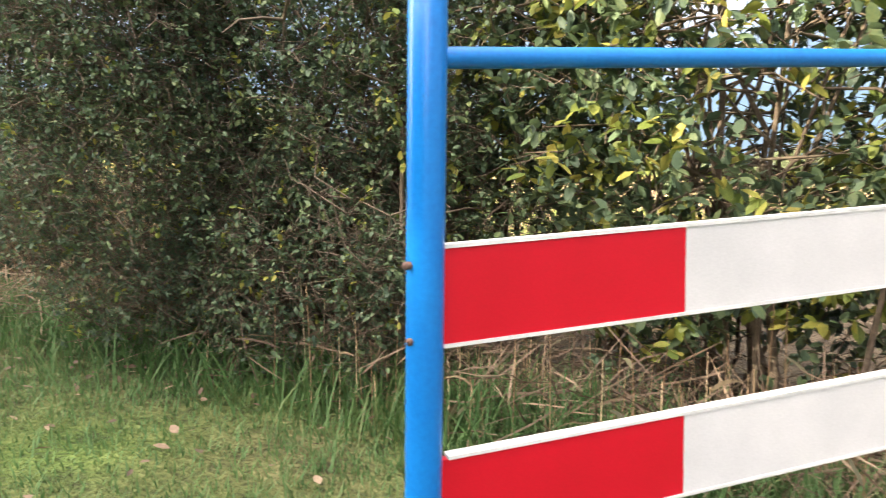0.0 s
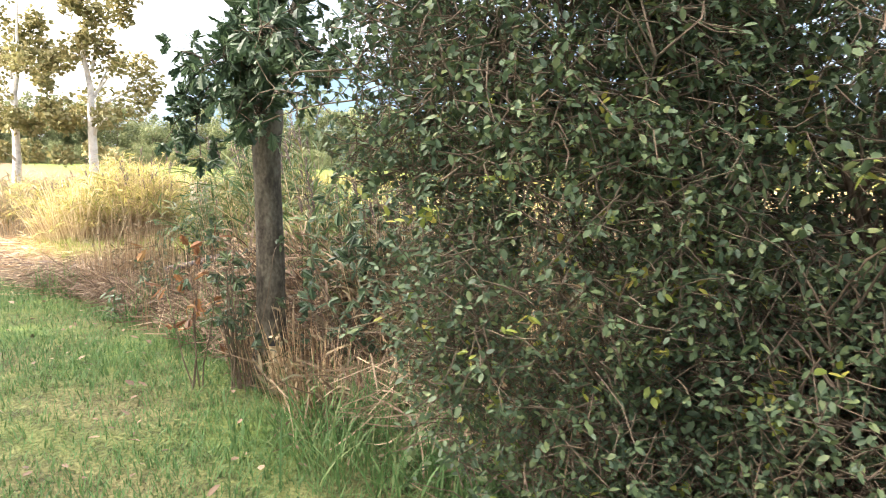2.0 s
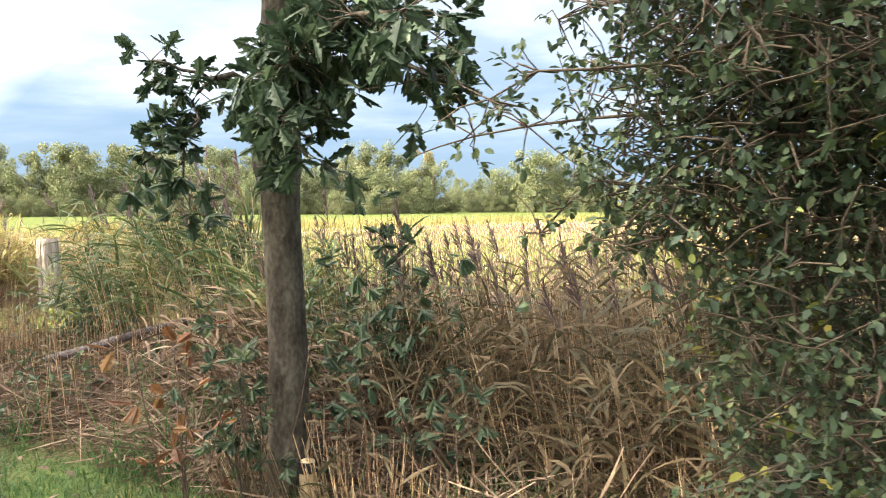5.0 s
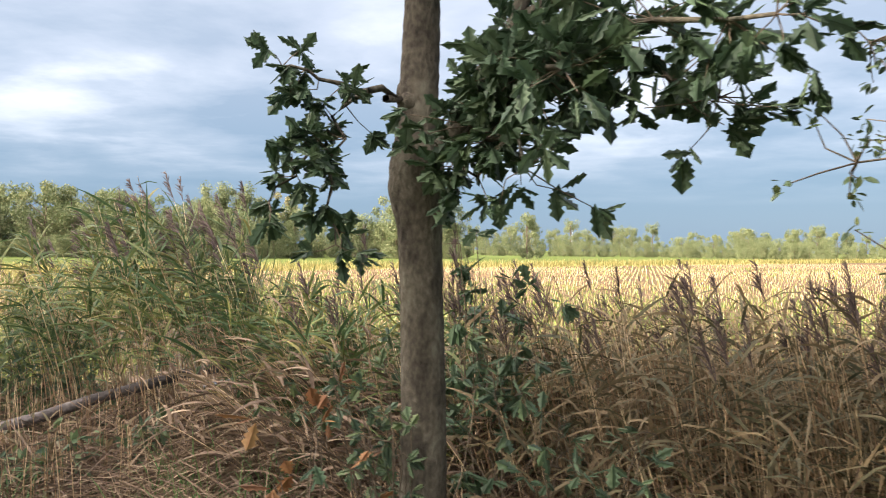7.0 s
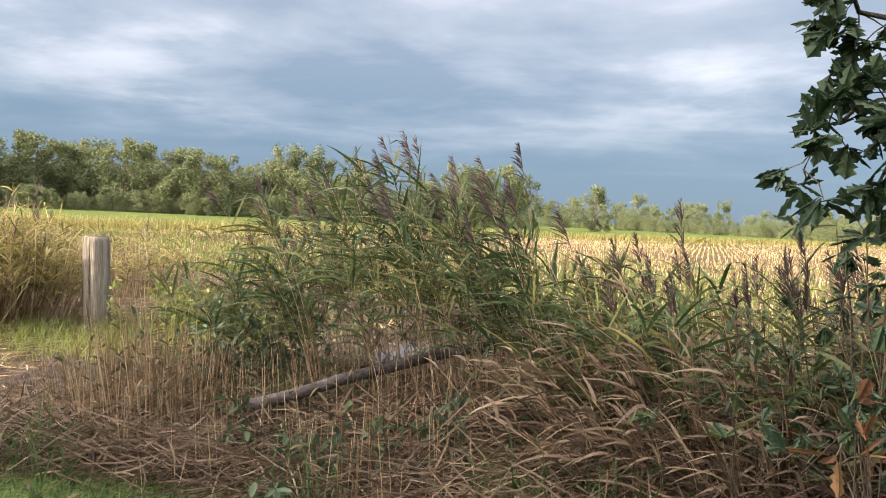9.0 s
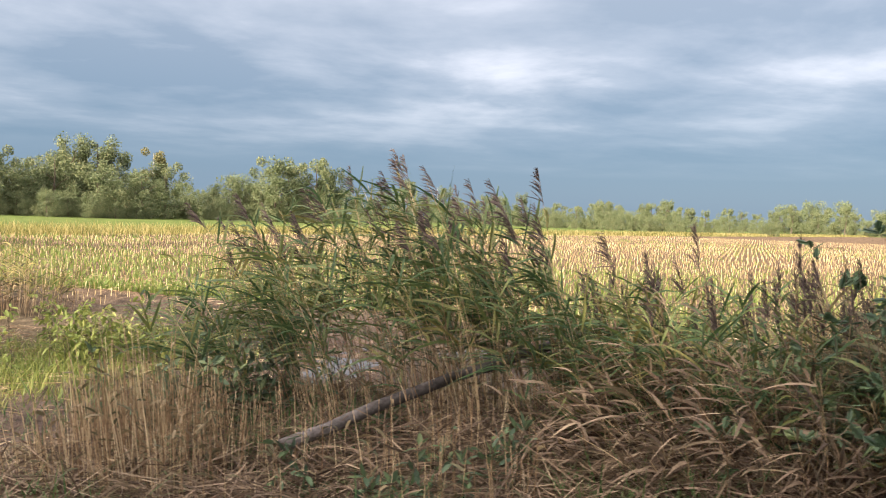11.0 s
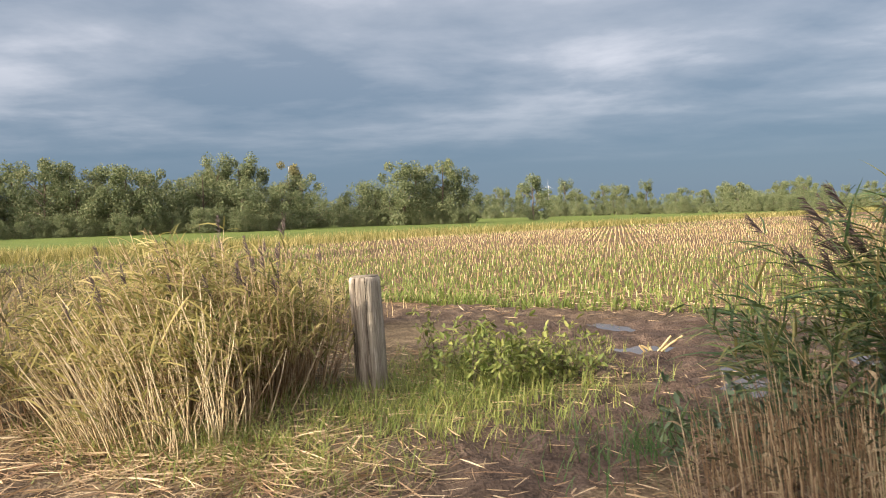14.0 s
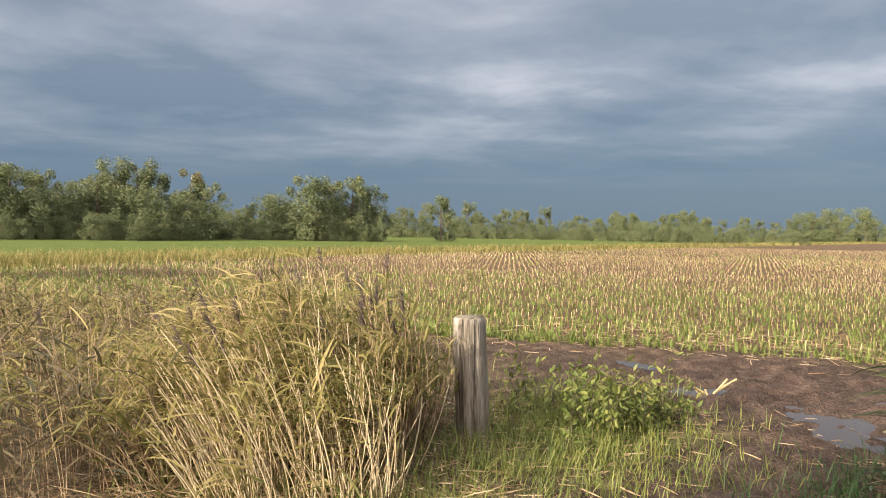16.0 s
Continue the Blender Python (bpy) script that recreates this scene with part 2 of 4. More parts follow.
def make_ground_material():
    """Grass, mud, straw, field and meadow, told apart by weights stored at the ground's points."""
    m = bpy.data.materials.new("ground_soil")
    m.use_nodes = True
    t = m.node_tree
    n, l = t.nodes, t.links
    bsdf = n["Principled BSDF"]
    co = n.new("ShaderNodeTexCoord")
    a, b, c = (node(t, "ShaderNodeTexNoise", Scale=s, Detail=5.0) for s in (0.5, 5.0, 40.0))
    for x in (a, b, c):
        l.new(co.outputs["Object"], x.inputs["Vector"])
    mid = node(t, "ShaderNodeMix")
    mid.inputs[0].default_value = 0.5
    l.new(b.outputs[0], mid.inputs[2])
    l.new(c.outputs[0], mid.inputs[3])
    last = None
    soils = (
        ("straw", ((0.055, 0.042, 0.028), (0.12, 0.09, 0.056), (0.21, 0.165, 0.105))),
        ("grass", ((0.04, 0.055, 0.02), (0.075, 0.12, 0.03), (0.13, 0.16, 0.05))),
        ("mud", ((0.035, 0.024, 0.018), (0.075, 0.052, 0.04), (0.14, 0.10, 0.075))),
        ("field", ((0.05, 0.034, 0.022), (0.12, 0.08, 0.05), (0.24, 0.17, 0.105))),
        ("meadow", ((0.065, 0.095, 0.02), (0.095, 0.13, 0.03), (0.16, 0.165, 0.055))),
    )
    for key, cols in soils:
        r = node(t, "ShaderNodeValToRGB", ramp=[(p, col) for p, col in zip((0.36, 0.5, 0.66), cols)])
        l.new(mid.outputs[0], r.inputs[0])
        if last is None:
            last = r.outputs[0]
            continue
        w = n.new("ShaderNodeAttribute")
        w.attribute_name = key
        mx = node(t, "ShaderNodeMix", blend="MIX")
        l.new(w.outputs["Fac"], mx.inputs[0])
        l.new(last, mx.inputs[6])
        l.new(r.outputs[0], mx.inputs[7])
        last = mx.outputs[2]
    broad = node(t, "ShaderNodeMapRange")
    for i, v in ((1, 0.3), (2, 0.7), (3, 0.8), (4, 1.2)):
        broad.inputs[i].default_value = v
    l.new(a.outputs[0], broad.inputs[0])
    mul = node(t, "ShaderNodeMix", blend="MULTIPLY")
    mul.inputs[0].default_value = 1.0
    l.new(last, mul.inputs[6])
    l.new(broad.outputs[0], mul.inputs[7])
    l.new(mul.outputs[2], bsdf.inputs["Base Color"])
    wet = n.new("ShaderNodeAttribute")
    wet.attribute_name = "mud"
    ro = node(t, "ShaderNodeMapRange")
    for i, v in ((3, 0.95), (4, 0.62)):
        ro.inputs[i].default_value = v
    l.new(wet.outputs["Fac"], ro.inputs[0])
    l.new(ro.outputs[0], bsdf.inputs["Roughness"])
    bsdf.inputs["Specular IOR Level"].default_value = 0.12
    bp = node(t, "ShaderNodeBump", Strength=0.9, Distance=0.09)
    l.new(mid.outputs[0], bp.inputs["Height"])
    l.new(bp.outputs[0], bsdf.inputs["Normal"])
    return m


M["ground"] = make_ground_material()
rng = np.random.default_rng(7)


# ---- mesh helpers ----
def mesh_of(name, verts, faces, material):
    """A mesh from arrays: verts (n, 3), faces (m, 3) or (m, 4)."""
    me = bpy.data.meshes.new(name)
    verts, faces = np.asarray(verts, np.float32).reshape(-1, 3), np.asarray(faces, np.int32)
    k = faces.shape[1]
    me.vertices.add(len(verts))
    me.vertices.foreach_set("co", verts.ravel())
    me.loops.add(faces.size)
    me.loops.foreach_set("vertex_index", faces.ravel())
    me.polygons.add(len(faces))
    me.polygons.foreach_set("loop_start", np.arange(0, faces.size, k, dtype=np.int32))
    me.update(calc_edges=True)
    me.materials.append(material)
    return me


def smooth(me):
    me.polygons.foreach_set("use_smooth", np.ones(len(me.polygons), bool))
    return me


JOINED = ("stalk_mass", "foliage", "plume_mass", "twig_mass", "yellowing_foliage")


def put_part(name, me, parent, label=""):
    ob = new(name, me)
    ob.parent = parent
    return tagged(ob, label, kind="stuff" if name in JOINED else "")


def part(name, bm, material, parent, label=""):
    me = bpy.data.meshes.new(name)
    bm.to_mesh(me)
    bm.free()
    me.materials.append(material)
    return put_part(name, me, parent, label)


def unit(v):
    return v / np.maximum(np.linalg.norm(v, axis=-1, keepdims=True), 1e-9)


def ribbons(line, width, side):
    """Verts and quads of n flat ribbons: line (n, k, 3), width (n, k), side (n, 3)."""
    n, k, _ = line.shape
    off = side[:, None, :] * width[..., None] * 0.5
    v = np.stack([line - off, line + off], 2).reshape(-1, 3)
    i = (np.arange(n)[:, None] * k + np.arange(k - 1)) * 2
    f = np.stack([i, i + 1, i + 3, i + 2], -1).reshape(-1, 4)
    return v, f


def rods(line, radius, sides=3):
    """Verts and quads of n thin round stems: line (n, k, 3), radius (n, k)."""
    n, k, _ = line.shape
    d = unit(np.gradient(line, axis=1))
    ref = np.where(np.abs(d[..., 2:]) > 0.8, np.array([1.0, 0, 0]), np.array([0, 0, 1.0]))
    u = unit(np.cross(d, ref))
    w = np.cross(d, u)
    a = np.arange(sides) * 2 * np.pi / sides
    v = line[:, :, None] + radius[..., None, None] * (u[:, :, None] * np.cos(a)[:, None] + w[:, :, None] * np.sin(a)[:, None])
    i = (np.arange(n)[:, None, None] * k + np.arange(k - 1)[:, None]) * sides
    s = np.arange(sides)
    e = (s + 1) % sides
    f = np.stack([i + s, i + e, i + sides + e, i + sides + s], -1).reshape(-1, 4)
    return v.reshape(-1, 3), f


def joined(*pieces):
    vs, fs, at = [], [], 0
    for v, f in pieces:
        vs.append(v)
        fs.append(f + at)
        at += len(v)
    return np.concatenate(vs), np.concatenate(fs)


def scatter(tv, tf, place, out_dir, up_dir, size):
    """Copies of a small leaf shape (tv, tf) laid along out_dir with its face towards up_dir."""
    x = unit(out_dir)
    y = unit(np.cross(up_dir, x))
    z = np.cross(x, y)
    v = place[:, None] + size[:, None, None] * (tv[None, :, 0:1] * x[:, None] + tv[None, :, 1:2] * y[:, None] + tv[None, :, 2:3] * z[:, None])
    f = tf[None] + (np.arange(len(place)) * len(tv))[:, None, None]
    return v.reshape(-1, 3), f.reshape(-1, tf.shape[1])


# leaf shapes, one unit long: a lobed oak leaf, a plain pointed leaf, a blunt clump
OAK_HALF = ((0.0, 0.02), (0.18, 0.10), (0.27, 0.22), (0.36, 0.13), (0.5, 0.30), (0.6, 0.17), (0.74, 0.28), (0.85, 0.14), (1.0, 0.0))
oak_v = np.array([(x, s * y, -0.12 * abs(y) - 0.12 * x * x) for s in (1, -1) for x, y in OAK_HALF] + [(x, 0, 0.02 - 0.12 * x * x) for x, _ in OAK_HALF])
oak_f = np.array([(a + i, a + i + 1, 19 + i, 18 + i) for a in (0, 9) for i in range(8)])
leaf_v = np.array([(0, 0, 0), (0.35, 0.27, 0.04), (0.75, 0.2, 0.0), (1, 0, -0.08), (0.75, -0.2, 0.0), (0.35, -0.27, 0.04)])
leaf_f = np.array([(0, 1, 2, 3), (0, 3, 4, 5)])


def rand_dirs(n, flat=0.0):
    v = rng.normal(size=(n, 3))
    v[:, 2] *= 1 - flat
    return unit(v)


# ---- ground ----
def line_y(x):
    """The edge between mown verge and reed litter."""
    return np.interp(x, (-6, -3.9, -2.7, -0.6, 0.8, 2, 4, 9), (1.5, 2.25, 2.66, 2.95, 3.05, 3.3, 3.5, 3.2))


TRACK = ((-9.5, 1.2), (-7.2, 2.2), (-5.6, 3.4), (-4.5, 5.2), (-4.3, 7.5))


def track_distance(x, y):
    best = np.full(np.shape(x), 1e9)
    for (ax, ay), (bx, by) in zip(TRACK, TRACK[1:]):
        u = np.clip(((x - ax) * (bx - ax) + (y - ay) * (by - ay)) / ((bx - ax) ** 2 + (by - ay) ** 2), 0, 1)
        best = np.minimum(best, np.hypot(x - ax - u * (bx - ax), y - ay - u * (by - ay)))
    return best


def soft(v, a, b):
    u = np.clip((v - a) / (b - a), 0, 1)
    return u * u * (3 - 2 * u)


def wave(x, y, f, p=0.0):
    return np.sin(x * f + 1.7 * np.sin(y * f * 0.6 + p)) * np.sin(y * f * 1.1 + 1.3 * np.sin(x * f * 0.7 + 2 * p))


def mud_weight(x, y):
    wob = 0.25 * wave(x, y, 3.1) + 0.12 * wave(x, y, 8.0, 1)
    d = track_distance(x, y) + wob
    pool = np.hypot((x + 4.3) / 3.6, (y - 7.6) / 2.3) + 0.3 * wob
    strip = np.abs(y - 9.6 - 0.12 * (x + 5)) / 1.1 + np.maximum(np.abs(x + 6) - 6, 0) * 0.4 + wob
    dry = 1 - 0.92 * np.exp(-(((x + 7.2) / 1.5) ** 2 + ((y - 2.7) / 0.8) ** 2))
    return dry * np.maximum(np.maximum(1 - soft(d, 0.55, 1.0), 1 - soft(pool, 0.75, 1.05)), 0.75 * (1 - soft(strip, 0.6, 1.1)))


PUDDLES = ((-4.15, 6.5, 0.3, 0.75, 15), (-6.0, 8.75, 0.75, 0.2, -8), (-5.3, 7.4, 0.4, 0.26, 0), (-2.9, 7.6, 0.5, 0.3, 10))


def ground_z(x, y):
    z = 0.015 * wave(x, y, 1.3) + 0.008 * wave(x, y, 5, 2)
    z = z + 0.22 * np.exp(-(((x + 1.3) / 2.0) ** 2 + ((y - 3.7) / 0.6) ** 2))
    z = z + 0.10 * np.exp(-(((x + 8.4) / 1.3) ** 2 + ((y - 4.0) / 0.9) ** 2))
    w = mud_weight(x, y)
    z = z + w * (0.04 * wave(x, y, 5.3, 1) + 0.03 * wave(x, y, 13, 3) + 0.018 * wave(x, y, 29, 5))
    for px, py, a, b, turn in PUDDLES:
        c, s = math.cos(radians(turn)), math.sin(radians(turn))
        u, v = (x - px) * c + (y - py) * s, -(x - px) * s + (y - py) * c
        z = z - 0.09 * np.exp(-((u / a) ** 2 + (v / b) ** 2) ** 1.5)
    far = soft(np.hypot(x, y), 30, 60)
    return z * (1 - far)


FIELD_EDGE_Y, FIELD_EDGE_X = (0, 20, 41, 290, 2500), (-34, -30, -25.6, 70, 900)


def make_ground():
    def axis(lo, hi, step, far):
        core = np.arange(lo, hi, step)
        grow = step * np.cumsum(1.16 ** np.arange(1, 80))
        return np.concatenate([(lo - grow)[::-1], core, hi + grow]).clip(-far, far)

    xs, ys = np.unique(axis(-10, 6.5, 0.07, 3500)), np.unique(axis(0.5, 11, 0.07, 3500))
    x, y = np.meshgrid(xs, ys, indexing="ij")
    z = ground_z(x, y)
    v = np.stack([x, y, z], -1).reshape(-1, 3)
    nx, ny = x.shape
    i = (np.arange(nx - 1)[:, None] * ny + np.arange(ny - 1)).ravel()
    f = np.stack([i, i + ny, i + ny + 1, i + 1], -1)
    me = smooth(mesh_of("ground", v, f, M["ground"]))
    X, Y = v[:, 0], v[:, 1]
    wob = 0.15 * wave(X, Y, 2.5) + 0.08 * wave(X, Y, 7, 1)
    mud = mud_weight(X, Y)
    edge = np.interp(Y, FIELD_EDGE_Y, FIELD_EDGE_X)
    weights = {
        "grass": (1 - soft(Y - line_y(X) + wob, -0.15, 0.15)) * (0.7 + 0.3 * wave(X, Y, 2.9, 1)),
        "mud": mud,
        "field": soft(Y - np.where(X < -9, 7.5, 10.3) + wob * 2, -0.4, 0.5) * soft(Y, 5, 7) * (1 - 0.7 * mud),
        "meadow": np.maximum(soft(edge - X, -0.6, 0.8) * soft(Y, 8, 12), 0.8 * soft(Y, 290, 320)),
    }
    weights["grass"] = np.maximum(weights["grass"], 0.6 * np.exp(-(((X + 6.2) / 0.9) ** 2 + ((Y - 5.4) / 1.3) ** 2)))
    for key, w in weights.items():
        me.attributes.new(key, "FLOAT", "POINT").data.foreach_set("value", w.astype(np.float32))
    tagged(new("ground", me), "flat farmland with mown verge, muddy track and stubble field", "ground", kind="structure")


make_ground()


def make_puddle(px, py, a, b, turn):
    n = 40
    th = np.arange(n) * 2 * np.pi / n
    r = 1.25 + 0.12 * np.sin(3 * th + px) + 0.07 * np.sin(7 * th + py)
    c, s = math.cos(radians(turn)), math.sin(radians(turn))
    u, w = a * r * np.cos(th), b * r * np.sin(th)
    bm = bmesh.new()
    ring = [bm.verts.new((p, q, 0)) for p, q in zip(u * c - w * s, u * s + w * c)]
    bm.faces.new(ring)
    me = bpy.data.meshes.new("puddle")
    bm.to_mesh(me)
    bm.free()
    me.materials.append(M["water"])
    ob = new("puddle", me)
    ob.location = (px, py, -0.035)
    tagged(ob, "shallow puddle of muddy rainwater in the wheel ruts", "puddle", "puddles on the muddy track")


for p in PUDDLES:
    make_puddle(*p)


def blades(x, y, height, width, lean, curve, k=4, base=None):
    """Centre lines of grass-like blades that bend over to one side."""
    n = len(x)
    a = rng.uniform(0, 2 * np.pi, n)
    h = np.stack([np.cos(a), np.sin(a), np.zeros(n)], -1)
    t = np.linspace(0, 1, k)
    z0 = ground_z(x, y) - 0.02 if base is None else base
    line = np.stack([x, y, z0], -1)[:, None] + t[None, :, None] * np.array([0, 0, 1.0]) * height[:, None, None]
    line = line + h[:, None] * (lean[:, None] * t + curve[:, None] * t**2)[..., None] * height[:, None, None]
    line[..., 2] -= (curve[:, None] * 0.35 * t**3) * height[:, None]
    wd = width[:, None] * np.interp(t, (0, 0.4, 1), (0.7, 1, 0.08))
    side = np.stack([-np.sin(a), np.cos(a), np.zeros(n)], -1)
    return ribbons(line, wd, side)


def field_of_blades(name, n, box, keep, hrange, wrange, material, label, category, lean=0.3, curve=0.4, k=4):
    x, y = rng.uniform(box[0], box[1], n), rng.uniform(box[2], box[3], n)
    ok = rng.uniform(size=n) < keep(x, y)
    x, y = x[ok], y[ok]
    n = len(x)
    v, f = blades(x, y, rng.uniform(*hrange, n), rng.uniform(*wrange, n), rng.uniform(0, lean, n), rng.uniform(0, curve, n), k)
    ob = new(name, mesh_of(name, v, f, material))
    return tagged(ob, label, category, kind="stuff")


field_of_blades("grass", 110000, (-5.5, 6.5, 0.3, 3.6), lambda x, y: (1 - soft(y - line_y(x), -0.25, 0.25)) * (0.45 + 0.55 * soft(wave(x, y, 2.2), -0.5, 0.5)) * (1 - mud_weight(x, y)),
                (0.03, 0.10), (0.004, 0.009), M["grass"], "short green verge grass with dry tips", "grass", 0.6, 0.6, 3)
field_of_blades("grass", 15000, (0.9, 6.5, 2.3, 3.9), lambda x, y: np.exp(-((y - line_y(x) + 0.1) / 0.35) ** 2), (0.1, 0.42), (0.005, 0.011), M["grass"], "long green grass at the foot of the bushes", "grass", 0.4, 0.9, 5)
field_of_blades("grass", 22000, (-8.2, -4.6, 3.6, 7.5), lambda x, y: np.exp(-((x + 6.2) / 0.8) ** 2 - ((y - 5.2) / 1.3) ** 2) + 0.35 * np.exp(-((x + 7.0) / 0.7) ** 2 - ((y - 3.9) / 0.6) ** 2), (0.05, 0.24), (0.005, 0.01), M["weed"], "green grass growing beside the wooden post", "grass", 0.5, 0.8, 4)


field_of_blades("grass", 16000, (-9.0, -5.6, 2.2, 4.2), lambda x, y: np.exp(-((x + 7.3) / 1.2) ** 2 - ((y - 3.05) / 0.4) ** 2), (0.04, 0.2), (0.004, 0.009), M["weed"], "yellow-green grass in front of the golden reeds", "grass", 0.7, 0.8, 4)


field_of_blades("grass", 6000, (-5.6, -3.0, 3.2, 5.8), lambda x, y: np.exp(-(((x + 4.2) * 0.63 + (y - 4.35) * 0.77) / 0.85) ** 2 - (((x + 4.2) * 0.77 - (y - 4.35) * 0.63) / 0.42) ** 2), (0.05, 0.3), (0.005, 0.011), M["grass"], "dark green grass on the shaded edge of the track", "grass", 0.5, 0.7, 4)


def litter(n, box, keep, length, z_spread, name, label, tilt=0.25):
    """Loose straws lying across each other."""
    x, y = rng.uniform(box[0], box[1], n), rng.uniform(box[2], box[3], n)
    ok = rng.uniform(size=n) < keep(x, y)
    x, y = x[ok], y[ok]
    n = len(x)
    a, e = rng.uniform(0, 2 * np.pi, n), rng.normal(0, tilt, n)
    d = np.stack([np.cos(a) * np.cos(e), np.sin(a) * np.cos(e), np.sin(e)], -1)
    ln = rng.uniform(*length, n)
    t = np.linspace(-0.5, 0.5, 4)
    c = np.stack([x, y, ground_z(x, y) + 0.01 + z_spread * rng.uniform(0, 1, n) ** 1.5 + np.abs(np.sin(e)) * ln * 0.5], -1)
    bend = rng.normal(0, 0.15 if z_spread > 0.05 else 0.05, (n, 3))
    line = c[:, None] + (d[:, None] * t[None, :, None] + bend[:, None] * (t[None, :, None] ** 2 - 0.1)) * ln[:, None, None]
    side = unit(np.cross(d, rand_dirs(n)))
    v, f = ribbons(line, np.repeat(rng.uniform(0.003, 0.010, n)[:, None], 4, 1) * np.array([0.7, 1, 1, 0.3]), side)
    return tagged(new(name, mesh_of(name, v, f, M["litter"] if z_spread > 0.05 else M["straw"])), label, "litter", kind="stuff")


litter(26000, (-4.3, 2.2, 2.0, 5.0), lambda x, y: soft(y - line_y(x), -0.2, 0.1) * (1 - mud_weight(x, y)) * (1 - 0.75 * soft(x, 0.5, 1.5)), (0.12, 0.5), 0.15, "reed_litter", "heap of brown flattened dead reed straw", 0.3)
litter(5000, (0.8, 6.5, 2.7, 4.4), lambda x, y: soft(y - line_y(x), -0.5, 0.0), (0.1, 0.45), 0.3, "reed_litter", "dry grass and reed litter under the bushes", 0.5)
field_of_blades("grass", 9000, (-4.2, 1.5, 2.2, 4.4), lambda x, y: soft(y - line_y(x), -0.3, 0.0) * soft(wave(x, y, 3.0, 2), 0.0, 0.6), (0.1, 0.42), (0.005, 0.011), M["grass"], "green grass tufts growing through dead reeds", "grass", 0.5, 0.9, 5)
litter(11000, (-9.2, -4.8, 1.7, 4.3), lambda x, y: np.exp(-((x + 7.2) / 1.3) ** 2 - ((y - 2.85) / 0.55) ** 2), (0.06, 0.32), 0.04, "straw_litter", "thick pale straw lying in front of the golden reeds", 0.1)
litter(9000, (-9.0, -3.6, 1.4, 6.5), lambda x, y: 0.1 + 0.5 * soft(track_distance(x, y), 0.5, 0.9) + 0.9 * np.exp(-((x + 7.3) / 1.1) ** 2 - ((y - 2.7) / 0.6) ** 2), (0.05, 0.2), 0.02, "straw_litter", "pale broken straw trodden along the muddy track", 0.06)
litter(7000, (-13, 8, 8.6, 14), lambda x, y: np.exp(-((y - 10.9 + 0.1 * x * 0) / 1.3) ** 2), (0.1, 0.4), 0.03, "straw_litter", "pale maize straw strewn at the field edge", 0.1)


def fallen_leaves(n):
    x, y = rng.uniform(-4.5, 6.0, n), rng.uniform(0.6, 3.4, n)
    ok = y < line_y(x) + 0.1
    x, y = x[ok], y[ok]
    n = len(x)
    v, f = scatter(leaf_v, leaf_f, np.stack([x, y, ground_z(x, y) + 0.035], -1), rand_dirs(n, 0.7), rand_dirs(n) * 0.4 + np.array([0, 0, 1.0]), rng.uniform(0.03, 0.07, n))
    tagged(new("fallen_leaves", mesh_of("fallen_leaves", v, f, M["litter"])), "brown fallen leaves scattered over the grass", "leaves", kind="stuff")


fallen_leaves(500)


